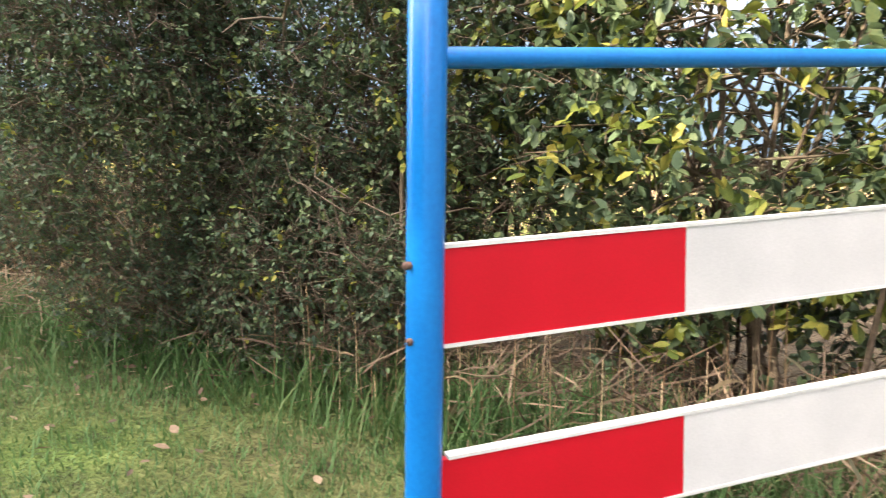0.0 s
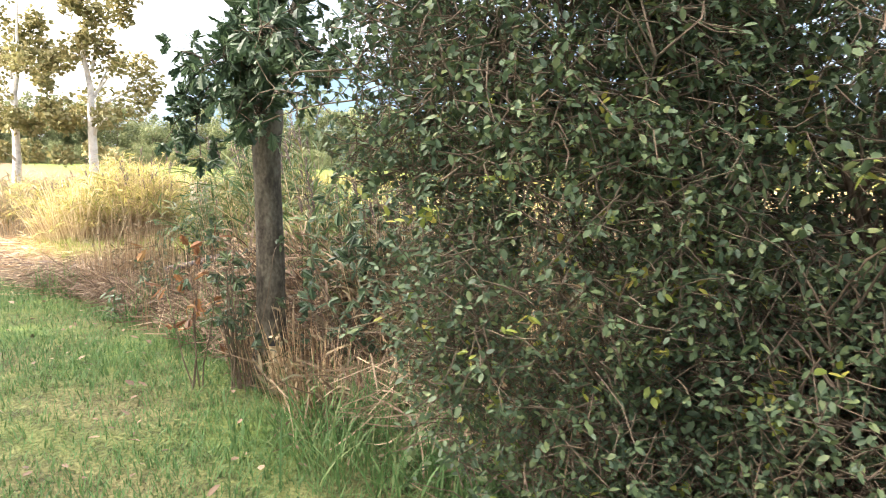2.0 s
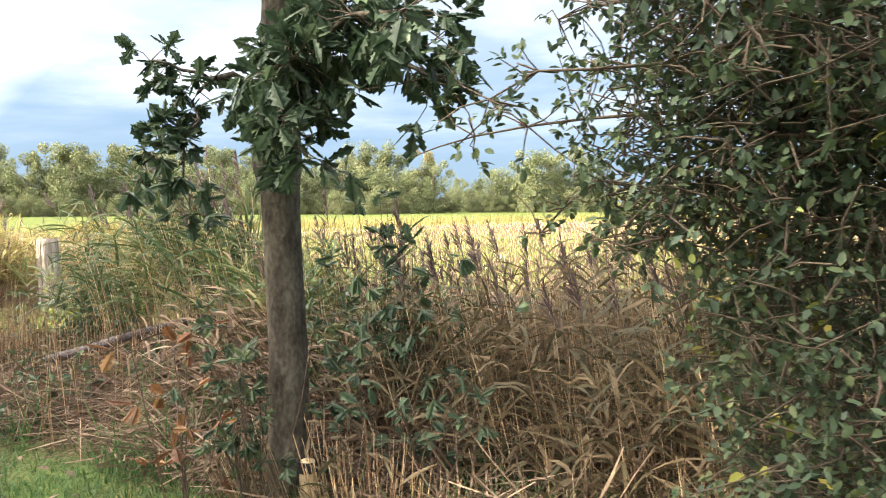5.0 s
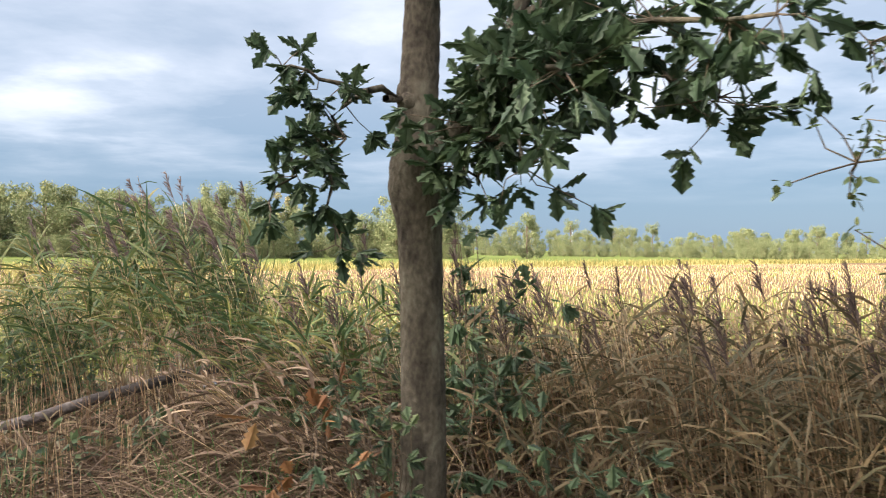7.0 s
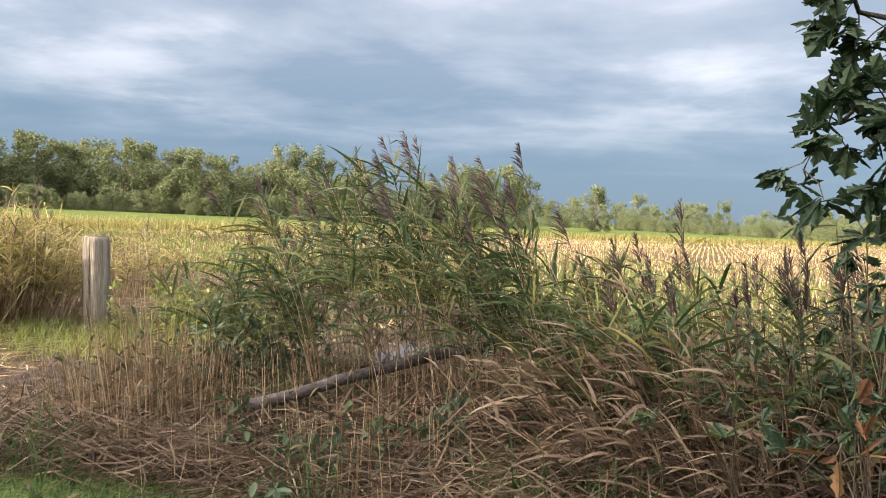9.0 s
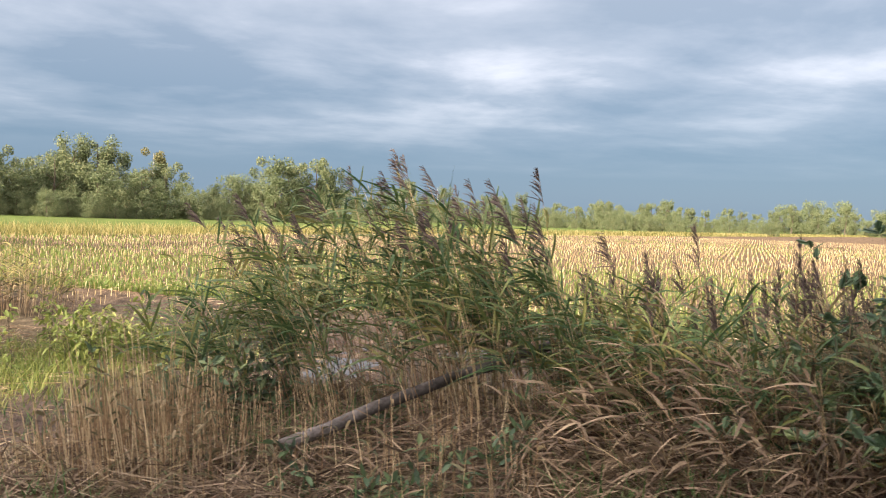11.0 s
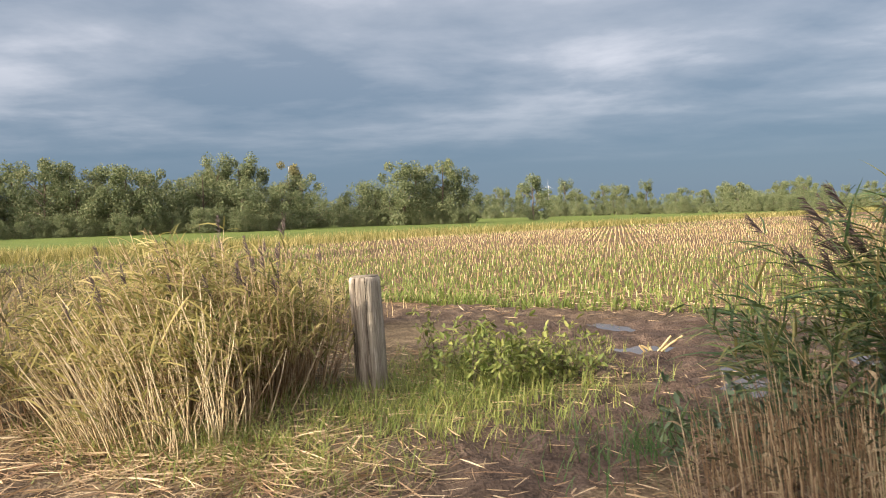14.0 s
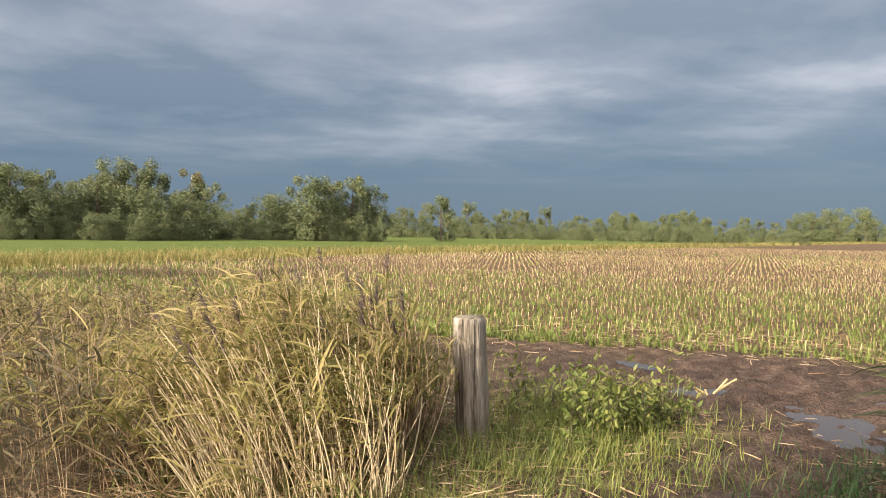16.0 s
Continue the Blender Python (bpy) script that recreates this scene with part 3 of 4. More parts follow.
# ---- reeds ----
def make_reeds(label, n, box, shape, hrange, green=1.0, plume=0.6, wind=(-0.25, 0.05), leaf_mat="reed_leaf", stem_r=0.0035, fan=0.12, leaves=7, leaf_from=0.35, leaf_len=(0.2, 0.42), sway=0.07, stem_mat="straw"):
    """A stand of reeds: stems, hanging leaves along them, feathery plumes at the top."""
    x, y = rng.uniform(box[0], box[1], n), rng.uniform(box[2], box[3], n)
    s = shape(x, y)
    ok = rng.uniform(size=n) < np.clip(s * 2.5, 0, 1)
    x, y, s = x[ok], y[ok], s[ok]
    n = len(x)
    h = rng.uniform(*hrange, n) * (0.45 + 0.55 * np.clip(s, 0, 1)) * rng.choice((1.0, 0.8, 0.6), n, p=(0.6, 0.3, 0.1))
    t = np.linspace(0, 1, 6)
    cx, cy = (box[0] + box[1]) / 2, (box[2] + box[3]) / 2
    out = np.stack([(x - cx) / (box[1] - box[0]), (y - cy) / (box[3] - box[2]), np.zeros(n)], -1) * fan * 2 + rng.normal(0, sway, (n, 3)) * np.array([1, 1, 0])
    w = np.array([wind[0], wind[1], 0.0])
    line = np.stack([x, y, ground_z(x, y) - 0.03], -1)[:, None] + h[:, None, None] * (t[None, :, None] * np.array([0, 0, 1.0]) + out[:, None] * t[None, :, None] + w * (t**2)[None, :, None] * rng.uniform(0.4, 1.2, n)[:, None, None])
    base = new("reed_clump")
    tagged(base, label, "reeds", "stands of reed along the ditch")
    put_part("stalk_mass", mesh_of("stalk_mass", *rods(line, np.repeat((stem_r * rng.uniform(0.7, 1.3, n))[:, None], 6, 1) * np.linspace(1, 0.5, 6)), M[stem_mat]), base, "dry straw-coloured stems")
    # leaves
    m = int(n * leaves * green)
    if m:
        who = rng.integers(0, n, m)
        u = rng.uniform(leaf_from, 1.0, m) ** 0.8
        q = u * 5
        i0 = np.minimum(q.astype(int), 4)
        root = line[who, i0] + (line[who, i0 + 1] - line[who, i0]) * (q - i0)[:, None]
        a = rng.uniform(0, 2 * np.pi, m)
        d = unit(np.stack([np.cos(a), np.sin(a), rng.uniform(0.3, 1.4, m)], -1) + 2.2 * w)
        ln = rng.uniform(*leaf_len, m)
        k = np.linspace(0, 1, 5)
        droop = rng.uniform(0.15, 0.75, m)
        ll = root[:, None] + ln[:, None, None] * (d[:, None] * k[None, :, None] + (w * 0.8 - np.array([0, 0, 1.0]))[None, None] * (k**2)[None, :, None] * droop[:, None, None])
        side = unit(np.cross(d, rng.normal(0, 0.5, (m, 3)) + np.array([0, 0, 1.0])))
        wd = rng.uniform(0.008, 0.019, m)[:, None] * np.array([0.5, 1.0, 0.95, 0.6, 0.05])
        put_part("foliage", mesh_of("foliage", *ribbons(ll, wd, side), M[leaf_mat]), base, "long narrow wind-blown leaves")
    tops = np.flatnonzero((rng.uniform(size=n) < plume) & (h > np.quantile(h, 0.5)))
    if len(tops):
        per = 34
        who = np.repeat(tops, per)
        m = len(who)
        u = rng.uniform(0, 1, m)
        tip, ax = line[who, 5], unit(line[who, 5] - line[who, 4])
        size = rng.uniform(0.16, 0.26, n)[who]
        root = tip + ax * (u * size)[:, None]
        d = unit(ax * 1.2 + rng.normal(0, 0.35, (m, 3)) + 1.6 * w)
        ln = size * (0.55 - 0.4 * u)
        k = np.linspace(0, 1, 3)
        ll = root[:, None] + ln[:, None, None] * (d[:, None] * k[None, :, None] + (w - np.array([0, 0, 0.3])) * (k**2)[None, :, None] * 0.5)
        wd = np.full((m, 1), 0.006) * np.array([0.6, 1.0, 0.3])
        axis = np.stack([tip, tip + ax * (size * 1.1)[:, None]], 1)[::per]
        hairs, shafts = ribbons(ll, wd, unit(np.cross(d, rand_dirs(m)))), rods(axis, np.full((len(axis), 2), 0.0016))
        if len(tops) > 150:
            put_part("plume_mass", mesh_of("plume_mass", *joined(hairs, shafts), M["plume"]), base, "purplish feathery plumes")
        else:
            hv, sv = hairs[0].reshape(len(tops), -1, 3), shafts[0].reshape(len(tops), -1, 3)
            hf, sf = hairs[1][: per * 2], shafts[1][:3]
            for a, b in zip(hv, sv):
                put_part("plume", mesh_of("plume", *joined((a, hf), (b, sf)), M["plume"]), base, "purplish feathery plume")
    return base


def blob(cx, cy, rx, ry, power=1.0):
    return lambda x, y: np.exp(-((((x - cx) / rx) ** 2 + ((y - cy) / ry) ** 2) ** power))


make_reeds("tall green reeds with purplish plumes bent by the wind", 340, (-3.9, -1.0, 3.6, 4.7), blob(-2.45, 4.1, 1.15, 0.5), (1.32, 1.84), 1.0, 0.42, (-0.36, 0.0), leaves=14, fan=0.08, leaf_from=0.52)
make_reeds("dense green reed clump with seed heads", 260, (-1.6, 0.2, 3.6, 5.0), blob(-0.6, 4.3, 0.7, 0.5), (1.0, 1.35), 1.0, 0.3, (-0.12, 0.0), leaves=14, leaf_from=0.15)
make_reeds("collapsed heap of brown dead reeds", 420, (-1.75, 0.2, 3.3, 4.3), blob(-0.68, 3.85, 0.6, 0.4), (0.6, 1.0), 1.0, 0.0, (-0.45, -0.2), "litter", leaves=7, fan=0.3, leaf_from=0.2, sway=0.38, leaf_len=(0.1, 0.26))
make_reeds("brownish reed stand with dry stems beside the oak", 2300, (0.0, 3.2, 3.4, 6.2), lambda x, y: soft(y, 3.3, 4.2) * (1 - soft(y, 5.6, 6.3)), (0.75, 1.15), 1.0, 0.12, (-0.12, 0.02), "reed_tan", leaves=5, leaf_from=0.3)
make_reeds("low mixed reeds behind the fallen pole", 340, (-3.2, 0.6, 4.2, 6.0), lambda x, y: 0.8 * soft(y, 4.1, 4.6) * (1 - soft(y, 5.4, 6.0)) * soft(x, -3.2, -2.4), (0.7, 1.15), 1.0, 0.3, (-0.14, 0.0), "reed_tan", leaves=5, leaf_from=0.2)
make_reeds("golden reeds bleached by sun beside the wooden post", 1600, (-9.2, -7.25, 2.7, 4.8), blob(-8.1, 4.05, 0.95, 0.75, 1.1), (0.8, 1.42), 1.0, 0.06, (-0.28, 0.02), "reed_gold", 0.0048, fan=0.3, sway=0.15, leaves=6, leaf_from=0.5, leaf_len=(0.16, 0.38))
make_reeds("bare pale reed stems leaning in front of the golden reeds", 560, (-8.7, -7.05, 2.65, 3.9), blob(-7.75, 3.2, 0.65, 0.4), (0.55, 1.15), 0.6, 0.0, (-0.32, 0.02), "reed_gold", 0.006, stem_mat="pale_straw", fan=0.4, sway=0.19, leaves=1, leaf_from=0.7)
make_reeds("broad bed of golden reeds stretching away from the post", 1300, (-16, -8.8, 1.9, 8.0), lambda x, y: 0.8 + 0.2 * wave(x, y, 1.4), (0.65, 1.05), 1.0, 0.0, (-0.2, 0.02), "reed_gold", leaves=6, leaf_from=0.3)
make_reeds("brown-olive reeds mixed through the golden bed", 1500, (-16, -8.6, 1.9, 8.0), lambda x, y: 0.7 - 0.3 * wave(x, y, 1.4), (0.6, 1.05), 1.0, 0.03, (-0.2, 0.02), "reed_tan", leaves=7, leaf_from=0.2)
make_reeds("short dry reed stems at the edge of the track", 640, (-4.3, -3.0, 2.6, 3.7), blob(-3.7, 3.1, 0.5, 0.4), (0.55, 0.95), 0.5, 0.0, (-0.06, 0.0), "reed_tan", leaves=2, fan=0.1, leaf_len=(0.06, 0.15))
make_reeds("thin dry reeds with dark weeds in the ditch", 220, (-3.9, -1.6, 2.7, 3.7), lambda x, y: 0.55 + 0.2 * wave(x, y, 3), (0.35, 0.65), 0.6, 0.0, (-0.06, 0.0), "reed_tan", leaves=2, fan=0.05, leaf_len=(0.06, 0.16))
make_reeds("pale dry reed stems around the stake", 620, (-0.4, 1.1, 2.86, 3.4), blob(0.35, 3.05, 0.55, 0.22), (0.28, 0.6), 0.4, 0.0, (-0.06, 0.0), "reed_tan", leaves=2, fan=0.3, leaf_len=(0.06, 0.2))
make_reeds("dry reeds under the bushes", 330, (1.0, 6.2, 3.1, 4.1), lambda x, y: 0.6 + 0.4 * wave(x, y, 4), (0.25, 0.85), 0.7, 0.0, (-0.05, 0.0), "reed_tan", leaves=2, fan=0.02, leaf_len=(0.08, 0.22))


# ---- trees and bushes ----
def tube(points, radii, sides=10):
    return rods(np.asarray(points, float)[None], np.asarray(radii, float)[None], sides)


def bough(start, end, sag, r0, r1, k=7, rough=0.02):
    t = np.linspace(0, 1, k)[:, None]
    p = np.asarray(start) * (1 - t) + np.asarray(end) * t
    p[:, 2] += sag * np.sin(np.pi * t[:, 0])
    p[1:-1] += rng.normal(0, rough, (k - 2, 3))
    return p, np.linspace(r0, r1, k)


def twigs_and_leaves(ends, n_leaf, spread, size, shape, drop=0.3):
    """Leaves in rosettes around points that lie along the boughs, with a twig to each rosette."""
    tv, tf = shape
    ends = np.asarray(ends)
    n = len(ends)
    off = rng.normal(0, spread, (n, 3))
    tips = ends + off
    who = np.repeat(np.arange(n), n_leaf)
    d = rand_dirs(len(who)) + unit(off)[who] * 0.7 - np.array([0, 0, drop])
    up = rand_dirs(len(who)) * 0.7 + np.array([0, 0, 1.0])
    place = tips[who] + rand_dirs(len(who)) * spread * 0.25
    leaves = scatter(tv, tf, place, d, up, rng.uniform(size * 0.6, size * 1.2, len(who)))
    tw = rods(np.stack([ends, (ends + tips) / 2 + rng.normal(0, spread * 0.15, (n, 3)), tips], 1), np.full((n, 3), 0.0022) * np.array([1.2, 1, 0.7]))
    return leaves, tw


def make_oak():
    tree = new("oak_tree")
    tagged(tree, "young oak with lichen-grey trunk and dark lobed leaves", "tree")
    ox, oy = 0.10, 3.0
    zs = np.array([-0.1, 0.0, 0.12, 0.4, 0.8, 1.2, 1.45, 1.58, 1.68, 1.8, 2.1, 2.5, 3.2, 4.2])
    rs = np.array([0.14, 0.125, 0.105, 0.088, 0.082, 0.078, 0.082, 0.105, 0.1, 0.075, 0.07, 0.06, 0.045, 0.025])
    xs = ox + 0.012 * np.sin(zs * 2.3) + np.array([0, 0, 0, 0, 0, 0, 0, -0.012, -0.01, -0.01, 0, 0, 0.02, 0.05])
    zf = np.linspace(-0.1, 4.2, 240)
    xf, rf = np.interp(zf, zs, xs), np.interp(zf, zs, rs)
    tv, tf = tube(np.stack([xf, oy + 0.01 * np.sin(zf * 3), zf], -1), rf, 40)
    ang = np.arctan2(tv[:, 1] - oy, tv[:, 0] - ox)
    ridge = np.sin(9 * ang + 3 * np.sin(tv[:, 2] * 7) + 1.5 * np.sin(tv[:, 2] * 19)) * 0.5 + np.sin(17 * ang + 4 * np.sin(tv[:, 2] * 13)) * np.sin(tv[:, 2] * 55 + 2 * ang) * 0.8 + 0.6 * np.sin(tv[:, 2] * 83 + 5 * np.sin(3 * ang))
    grow = 1 + 0.022 * ridge
    tv[:, 0] = np.repeat(xf, 40) + (tv[:, 0] - np.repeat(xf, 40)) * grow
    tv[:, 1] = oy + (tv[:, 1] - oy) * grow
    trunk = [(tv, tf)]
    limbs, ends, spray = [], [], []
    # start, end, sag, radii at both ends, leaf rosettes at each step from the first leafy step on, first leafy step
    spec = (
        # the thick limb that leaves the swollen fork and climbs over the reeds
        ((ox, oy, 1.53), (ox + 0.4, oy - 0.13, 2.02), 0.02, 0.055, 0.036, 0, 6),
        ((ox + 0.4, oy - 0.13, 2.02), (ox + 0.85, oy - 0.3, 2.35), 0.03, 0.036, 0.016, 7, 3),
        ((ox + 0.34, oy - 0.1, 1.95), (ox + 0.42, oy + 0.3, 2.7), 0.0, 0.034, 0.016, 6, 3),
        ((ox + 0.25, oy - 0.08, 1.8), (ox + 0.7, oy - 0.5, 1.84), 0.06, 0.018, 0.007, 11, 1),
        ((ox + 0.4, oy - 0.13, 2.0), (ox + 1.05, oy - 0.25, 1.78), 0.09, 0.016, 0.006, 9, 1),
        ((ox + 0.4, oy - 0.2, 1.98), (ox + 1.2, oy - 0.52, 1.9), 0.06, 0.014, 0.005, 7, 2),
        ((ox + 0.22, oy - 0.1, 1.75), (ox + 0.55, oy - 0.38, 1.6), 0.08, 0.013, 0.005, 6, 1),
        ((ox + 0.12, oy - 0.07, 1.68), (ox + 0.32, oy - 0.2, 1.6), 0.05, 0.01, 0.004, 4, 3),
        # the thin forked spray on the other side
        ((ox - 0.05, oy - 0.05, 1.86), (ox - 0.06, oy - 0.27, 1.9), 0.02, 0.016, 0.011, 0, 6),
        ((ox - 0.06, oy - 0.27, 1.9), (ox - 0.32, oy - 0.4, 1.98), 0.01, 0.009, 0.004, 2, 2),
        ((ox - 0.06, oy - 0.27, 1.9), (ox - 0.2, oy - 0.36, 1.62), 0.03, 0.009, 0.004, 2, 2),
        ((ox - 0.2, oy - 0.36, 1.7), (ox - 0.32, oy - 0.46, 1.52), 0.02, 0.006, 0.003, 2, 1),
        ((ox - 0.18, oy - 0.35, 1.66), (ox - 0.12, oy - 0.36, 1.38), 0.02, 0.006, 0.003, 2, 2),
        # the upper limbs
        ((ox, oy, 2.5), (ox - 1.0, oy - 0.66, 2.58), 0.08, 0.017, 0.006, 6, 3),
        ((ox, oy, 2.3), (ox + 0.5, oy - 0.4, 2.75), 0.0, 0.03, 0.012, 7, 2),
        ((ox, oy, 2.45), (ox - 0.6, oy + 0.3, 2.9), 0.05, 0.03, 0.012, 7, 2),
        ((ox, oy, 2.8), (ox - 0.3, oy - 0.6, 3.2), 0.0, 0.025, 0.01, 7, 2),
        ((ox, oy, 3.0), (ox + 0.9, oy + 0.3, 3.5), 0.05, 0.025, 0.01, 7, 2),
        ((ox, oy, 3.4), (ox - 0.8, oy - 0.2, 3.9), 0.05, 0.02, 0.01, 7, 2),
        ((ox, oy, 3.6), (ox + 0.3, oy - 0.7, 4.1), 0.0, 0.02, 0.01, 7, 2),
    )
    for a, b, sag, r0, r1, count, first in spec:
        p, r = bough(a, b, sag, r0, r1)
        limbs.append(tube(p, r, 8))
        for i in range(first, 7):
            (ends if count > 2 else spray).extend([p[i]] * count)
    lv, tw = twigs_and_leaves(ends, 7, 0.075, 0.088, (oak_v, oak_f), 0.15)
    lv2, tw2 = twigs_and_leaves(spray, 9, 0.048, 0.078, (oak_v, oak_f), 0.15)
    lv, tw = joined(lv, lv2), joined(tw, tw2)
    put_part("trunk", smooth(mesh_of("trunk", *trunk[0], M["bark"])), tree, "grey-green fissured bark trunk with a swollen fork")
    for piece in limbs:
        put_part("limb", smooth(mesh_of("limb", *piece, M["bark"])), tree)
    put_part("twig_mass", mesh_of("twig_mass", *tw, M["twig"]), tree)
    put_part("crown", mesh_of("crown", *lv, M["oak_leaf"]), tree, "dark green lobed leaves")
    # old branch collars on the trunk
    for z, a in ((1.95, 200), (1.9, 250), (1.55, 190)):
        c = np.array([ox + 0.075 * math.cos(radians(a)), oy + 0.075 * math.sin(radians(a)), z])
        d = np.array([math.cos(radians(a)), math.sin(radians(a)), 0.2])
        put_part("branch_stub", smooth(mesh_of("branch_stub", *tube([c - d * 0.04, c, c + d * 0.018, c + d * 0.02], [0.045, 0.036, 0.026, 0.004], 10), M["bark"])), tree, "healed pruning scar")


make_oak()


def make_shoots(x, y, label, material, n, height, spread, size, count):
    """A low sapling: thin upright shoots with large leaves."""
    thing = new("sapling")
    tagged(thing, label, "sapling")
    lines, ends = [], []
    for _ in range(n):
        b = np.array([x + rng.normal(0, spread * 0.4), y + rng.normal(0, spread * 0.4), 0.0])
        b[2] = float(ground_z(b[0], b[1])) - 0.02
        e = b + np.array([rng.normal(0, spread), rng.normal(0, spread), height * rng.uniform(0.6, 1.0)])
        p, r = bough(b, e, 0.0, 0.005, 0.002, 5, 0.015)
        lines.append(tube(p, r, 4))
        ends += [p[2], p[3], p[4]]
    lv, tw = twigs_and_leaves(ends, count, 0.05, size, (oak_v, oak_f), 0.2)
    put_part("stalk_mass", mesh_of("stalk_mass", *joined(*lines, tw), M["twig"]), thing)
    put_part("foliage", mesh_of("foliage", *lv, M[material]), thing)


make_shoots(0.13, 2.82, "dark green oak shoots at the foot of the trunk", "bush_leaf", 13, 1.0, 0.1, 0.055, 9)
make_shoots(0.0, 3.8, "dark oak saplings growing among the reeds", "oak_leaf", 16, 1.36, 0.16, 0.085, 6)
make_shoots(-0.08, 2.62, "oak shoots turned orange for autumn", "orange_leaf", 5, 0.95, 0.08, 0.085, 3)
make_shoots(0.45, 3.35, "dark leafy undergrowth behind the oak", "oak_leaf", 14, 0.9, 0.3, 0.08, 5)
make_shoots(-0.45, 3.6, "green leafy undergrowth among dead reeds", "bush_leaf", 12, 0.8, 0.3, 0.08, 5)


def make_bush(label, x, y, rx, ry, height, n, size, material, extra=None, low=0.25, stem=1.0, back=0.0):
    """A tangled hedge bush: many stems from the ground, boughs, and leaves in rosettes within an uneven outline."""
    thing = new("bush")
    tagged(thing, label, "bush", "bushes behind the barrier")
    stems, ends = [], []
    for _ in range(int(9 * rx * ry) + 6):
        bx, by = x + rng.normal(0, rx * 0.35) + back * 0.4, y + rng.normal(0, ry * 0.3) + back
        top = np.array([x + rng.uniform(-1, 1) * rx * 0.9, y + rng.uniform(-1, 1) * ry * 0.9, height * rng.uniform(0.6, 1.0)])
        p, r = bough((bx, by, -0.05), top, 0.15, rng.uniform(0.01, 0.022) * stem, 0.005 * stem, 8, 0.06)
        stems.append(tube(p, r, 6))
        for i in range(2, 8):
            for _ in range(2):
                a = rng.uniform(0, 2 * np.pi)
                q = p[i] + np.array([math.cos(a) * 0.5 * rx / 1.2, math.sin(a) * 0.45 * ry, rng.uniform(-0.15, 0.4)])
                pp, rr = bough(p[i], q, 0.05, 0.009 * stem, 0.003 * stem, 4, 0.03)
                stems.append(tube(pp, rr, 4))
    th, ph = rng.uniform(0, 2 * np.pi, n * 3), rng.uniform(-1, 1, n * 3)
    rad = rng.uniform(0.35, 1.0, n * 3) ** 0.5
    c = np.sqrt(1 - ph**2)
    px, py = x + rx * rad * c * np.cos(th), y + ry * rad * c * np.sin(th)
    pz = height * (0.5 + 0.5 * rad * ph) * 1.03
    dens = 0.55 + 0.45 * np.sin(px * 5 + 2 * np.sin(pz * 4)) * np.sin(pz * 4.6 + py * 3)
    ok = (rng.uniform(size=n * 3) < dens) & (pz > low + 0.15 * np.sin(px * 6))
    pts = np.stack([px, py, pz], -1)[ok][:n]
    lv, tw = twigs_and_leaves(pts, 6, 0.07, size, (leaf_v, leaf_f), 0.2)
    put_part("stalk_mass", mesh_of("stalk_mass", *joined(*stems), M["twig"]), thing, "grey-brown tangled stems")
    put_part("twig_mass", mesh_of("twig_mass", *tw, M["twig"]), thing)
    put_part("crown", mesh_of("crown", *lv, M[material]), thing)
    if extra:
        sub = pts[rng.uniform(size=len(pts)) < extra[0]]
        put_part("yellowing_foliage", mesh_of("yellowing_foliage", *twigs_and_leaves(sub, 5, 0.09, size * 1.2, (leaf_v, leaf_f), 0.3)[0], M[extra[1]]), thing, "leaves turning yellow")
    return thing


make_bush("dense dark green hawthorn bush", 3.0, 4.1, 1.1, 1.0, 2.9, 6500, 0.038, "bush_leaf", (0.05, "yellow_leaf"))
make_bush("dark hedge bush leaning out over the verge", 2.5, 3.15, 0.62, 0.7, 2.5, 7000, 0.029, "bush_leaf", (0.04, "yellow_leaf"), 0.1, 0.5, 0.6)
make_bush("leafy hedge tree reaching over the reeds", 2.35, 3.0, 0.7, 0.6, 3.3, 5200, 0.03, "bush_leaf", None, 1.45, 0.32, 0.6)
make_bush("low bramble growing at the foot of the hedge", 3.4, 3.4, 0.8, 0.4, 1.05, 2400, 0.032, "bush_leaf", (0.06, "yellow_leaf"), 0.05, 0.5, 0.2)
make_bush("tall dark green hedge bush", 3.6, 4.4, 1.3, 1.1, 3.8, 8800, 0.04, "bush_leaf", (0.05, "yellow_leaf"))
make_bush("hedge bush with yellowing leaves behind the barrier", 5.3, 4.3, 1.4, 0.9, 3.6, 4000, 0.07, "bush_leaf", (0.3, "yellow_leaf"))
make_bush("hedge bush with large green leaves", 7.3, 4.4, 1.5, 1.0, 3.8, 3000, 0.07, "bush_leaf", (0.25, "yellow_leaf"))


def make_overhang():
    thing = new("branch")
    tagged(thing, "thin leafy branches reaching out of the hedge", "branch")
    lines, ends = [], []
    for a, b in (((2.35, 3.0, 1.5), (1.46, 2.56, 1.57)), ((2.3, 2.9, 1.7), (1.62, 2.4, 1.63)), ((2.1, 2.9, 1.5), (1.58, 2.68, 1.32)), ((2.3, 3.1, 1.8), (1.5, 2.9, 1.92)), ((2.3, 3.0, 1.3), (1.85, 2.6, 1.3))):
        p, r = bough(a, b, 0.06, 0.007, 0.0025, 8, 0.02)
        lines.append(tube(p, r, 5))
        ends += [q for q in p[1:] for _ in range(7)]
    lv, tw = twigs_and_leaves(ends, 6, 0.06, 0.031, (leaf_v, leaf_f), 0.3)
    put_part("stalk_mass", mesh_of("stalk_mass", *joined(*lines, tw), M["twig"]), thing)
    put_part("foliage", mesh_of("foliage", *lv, M["bush_leaf"]), thing)


make_overhang()


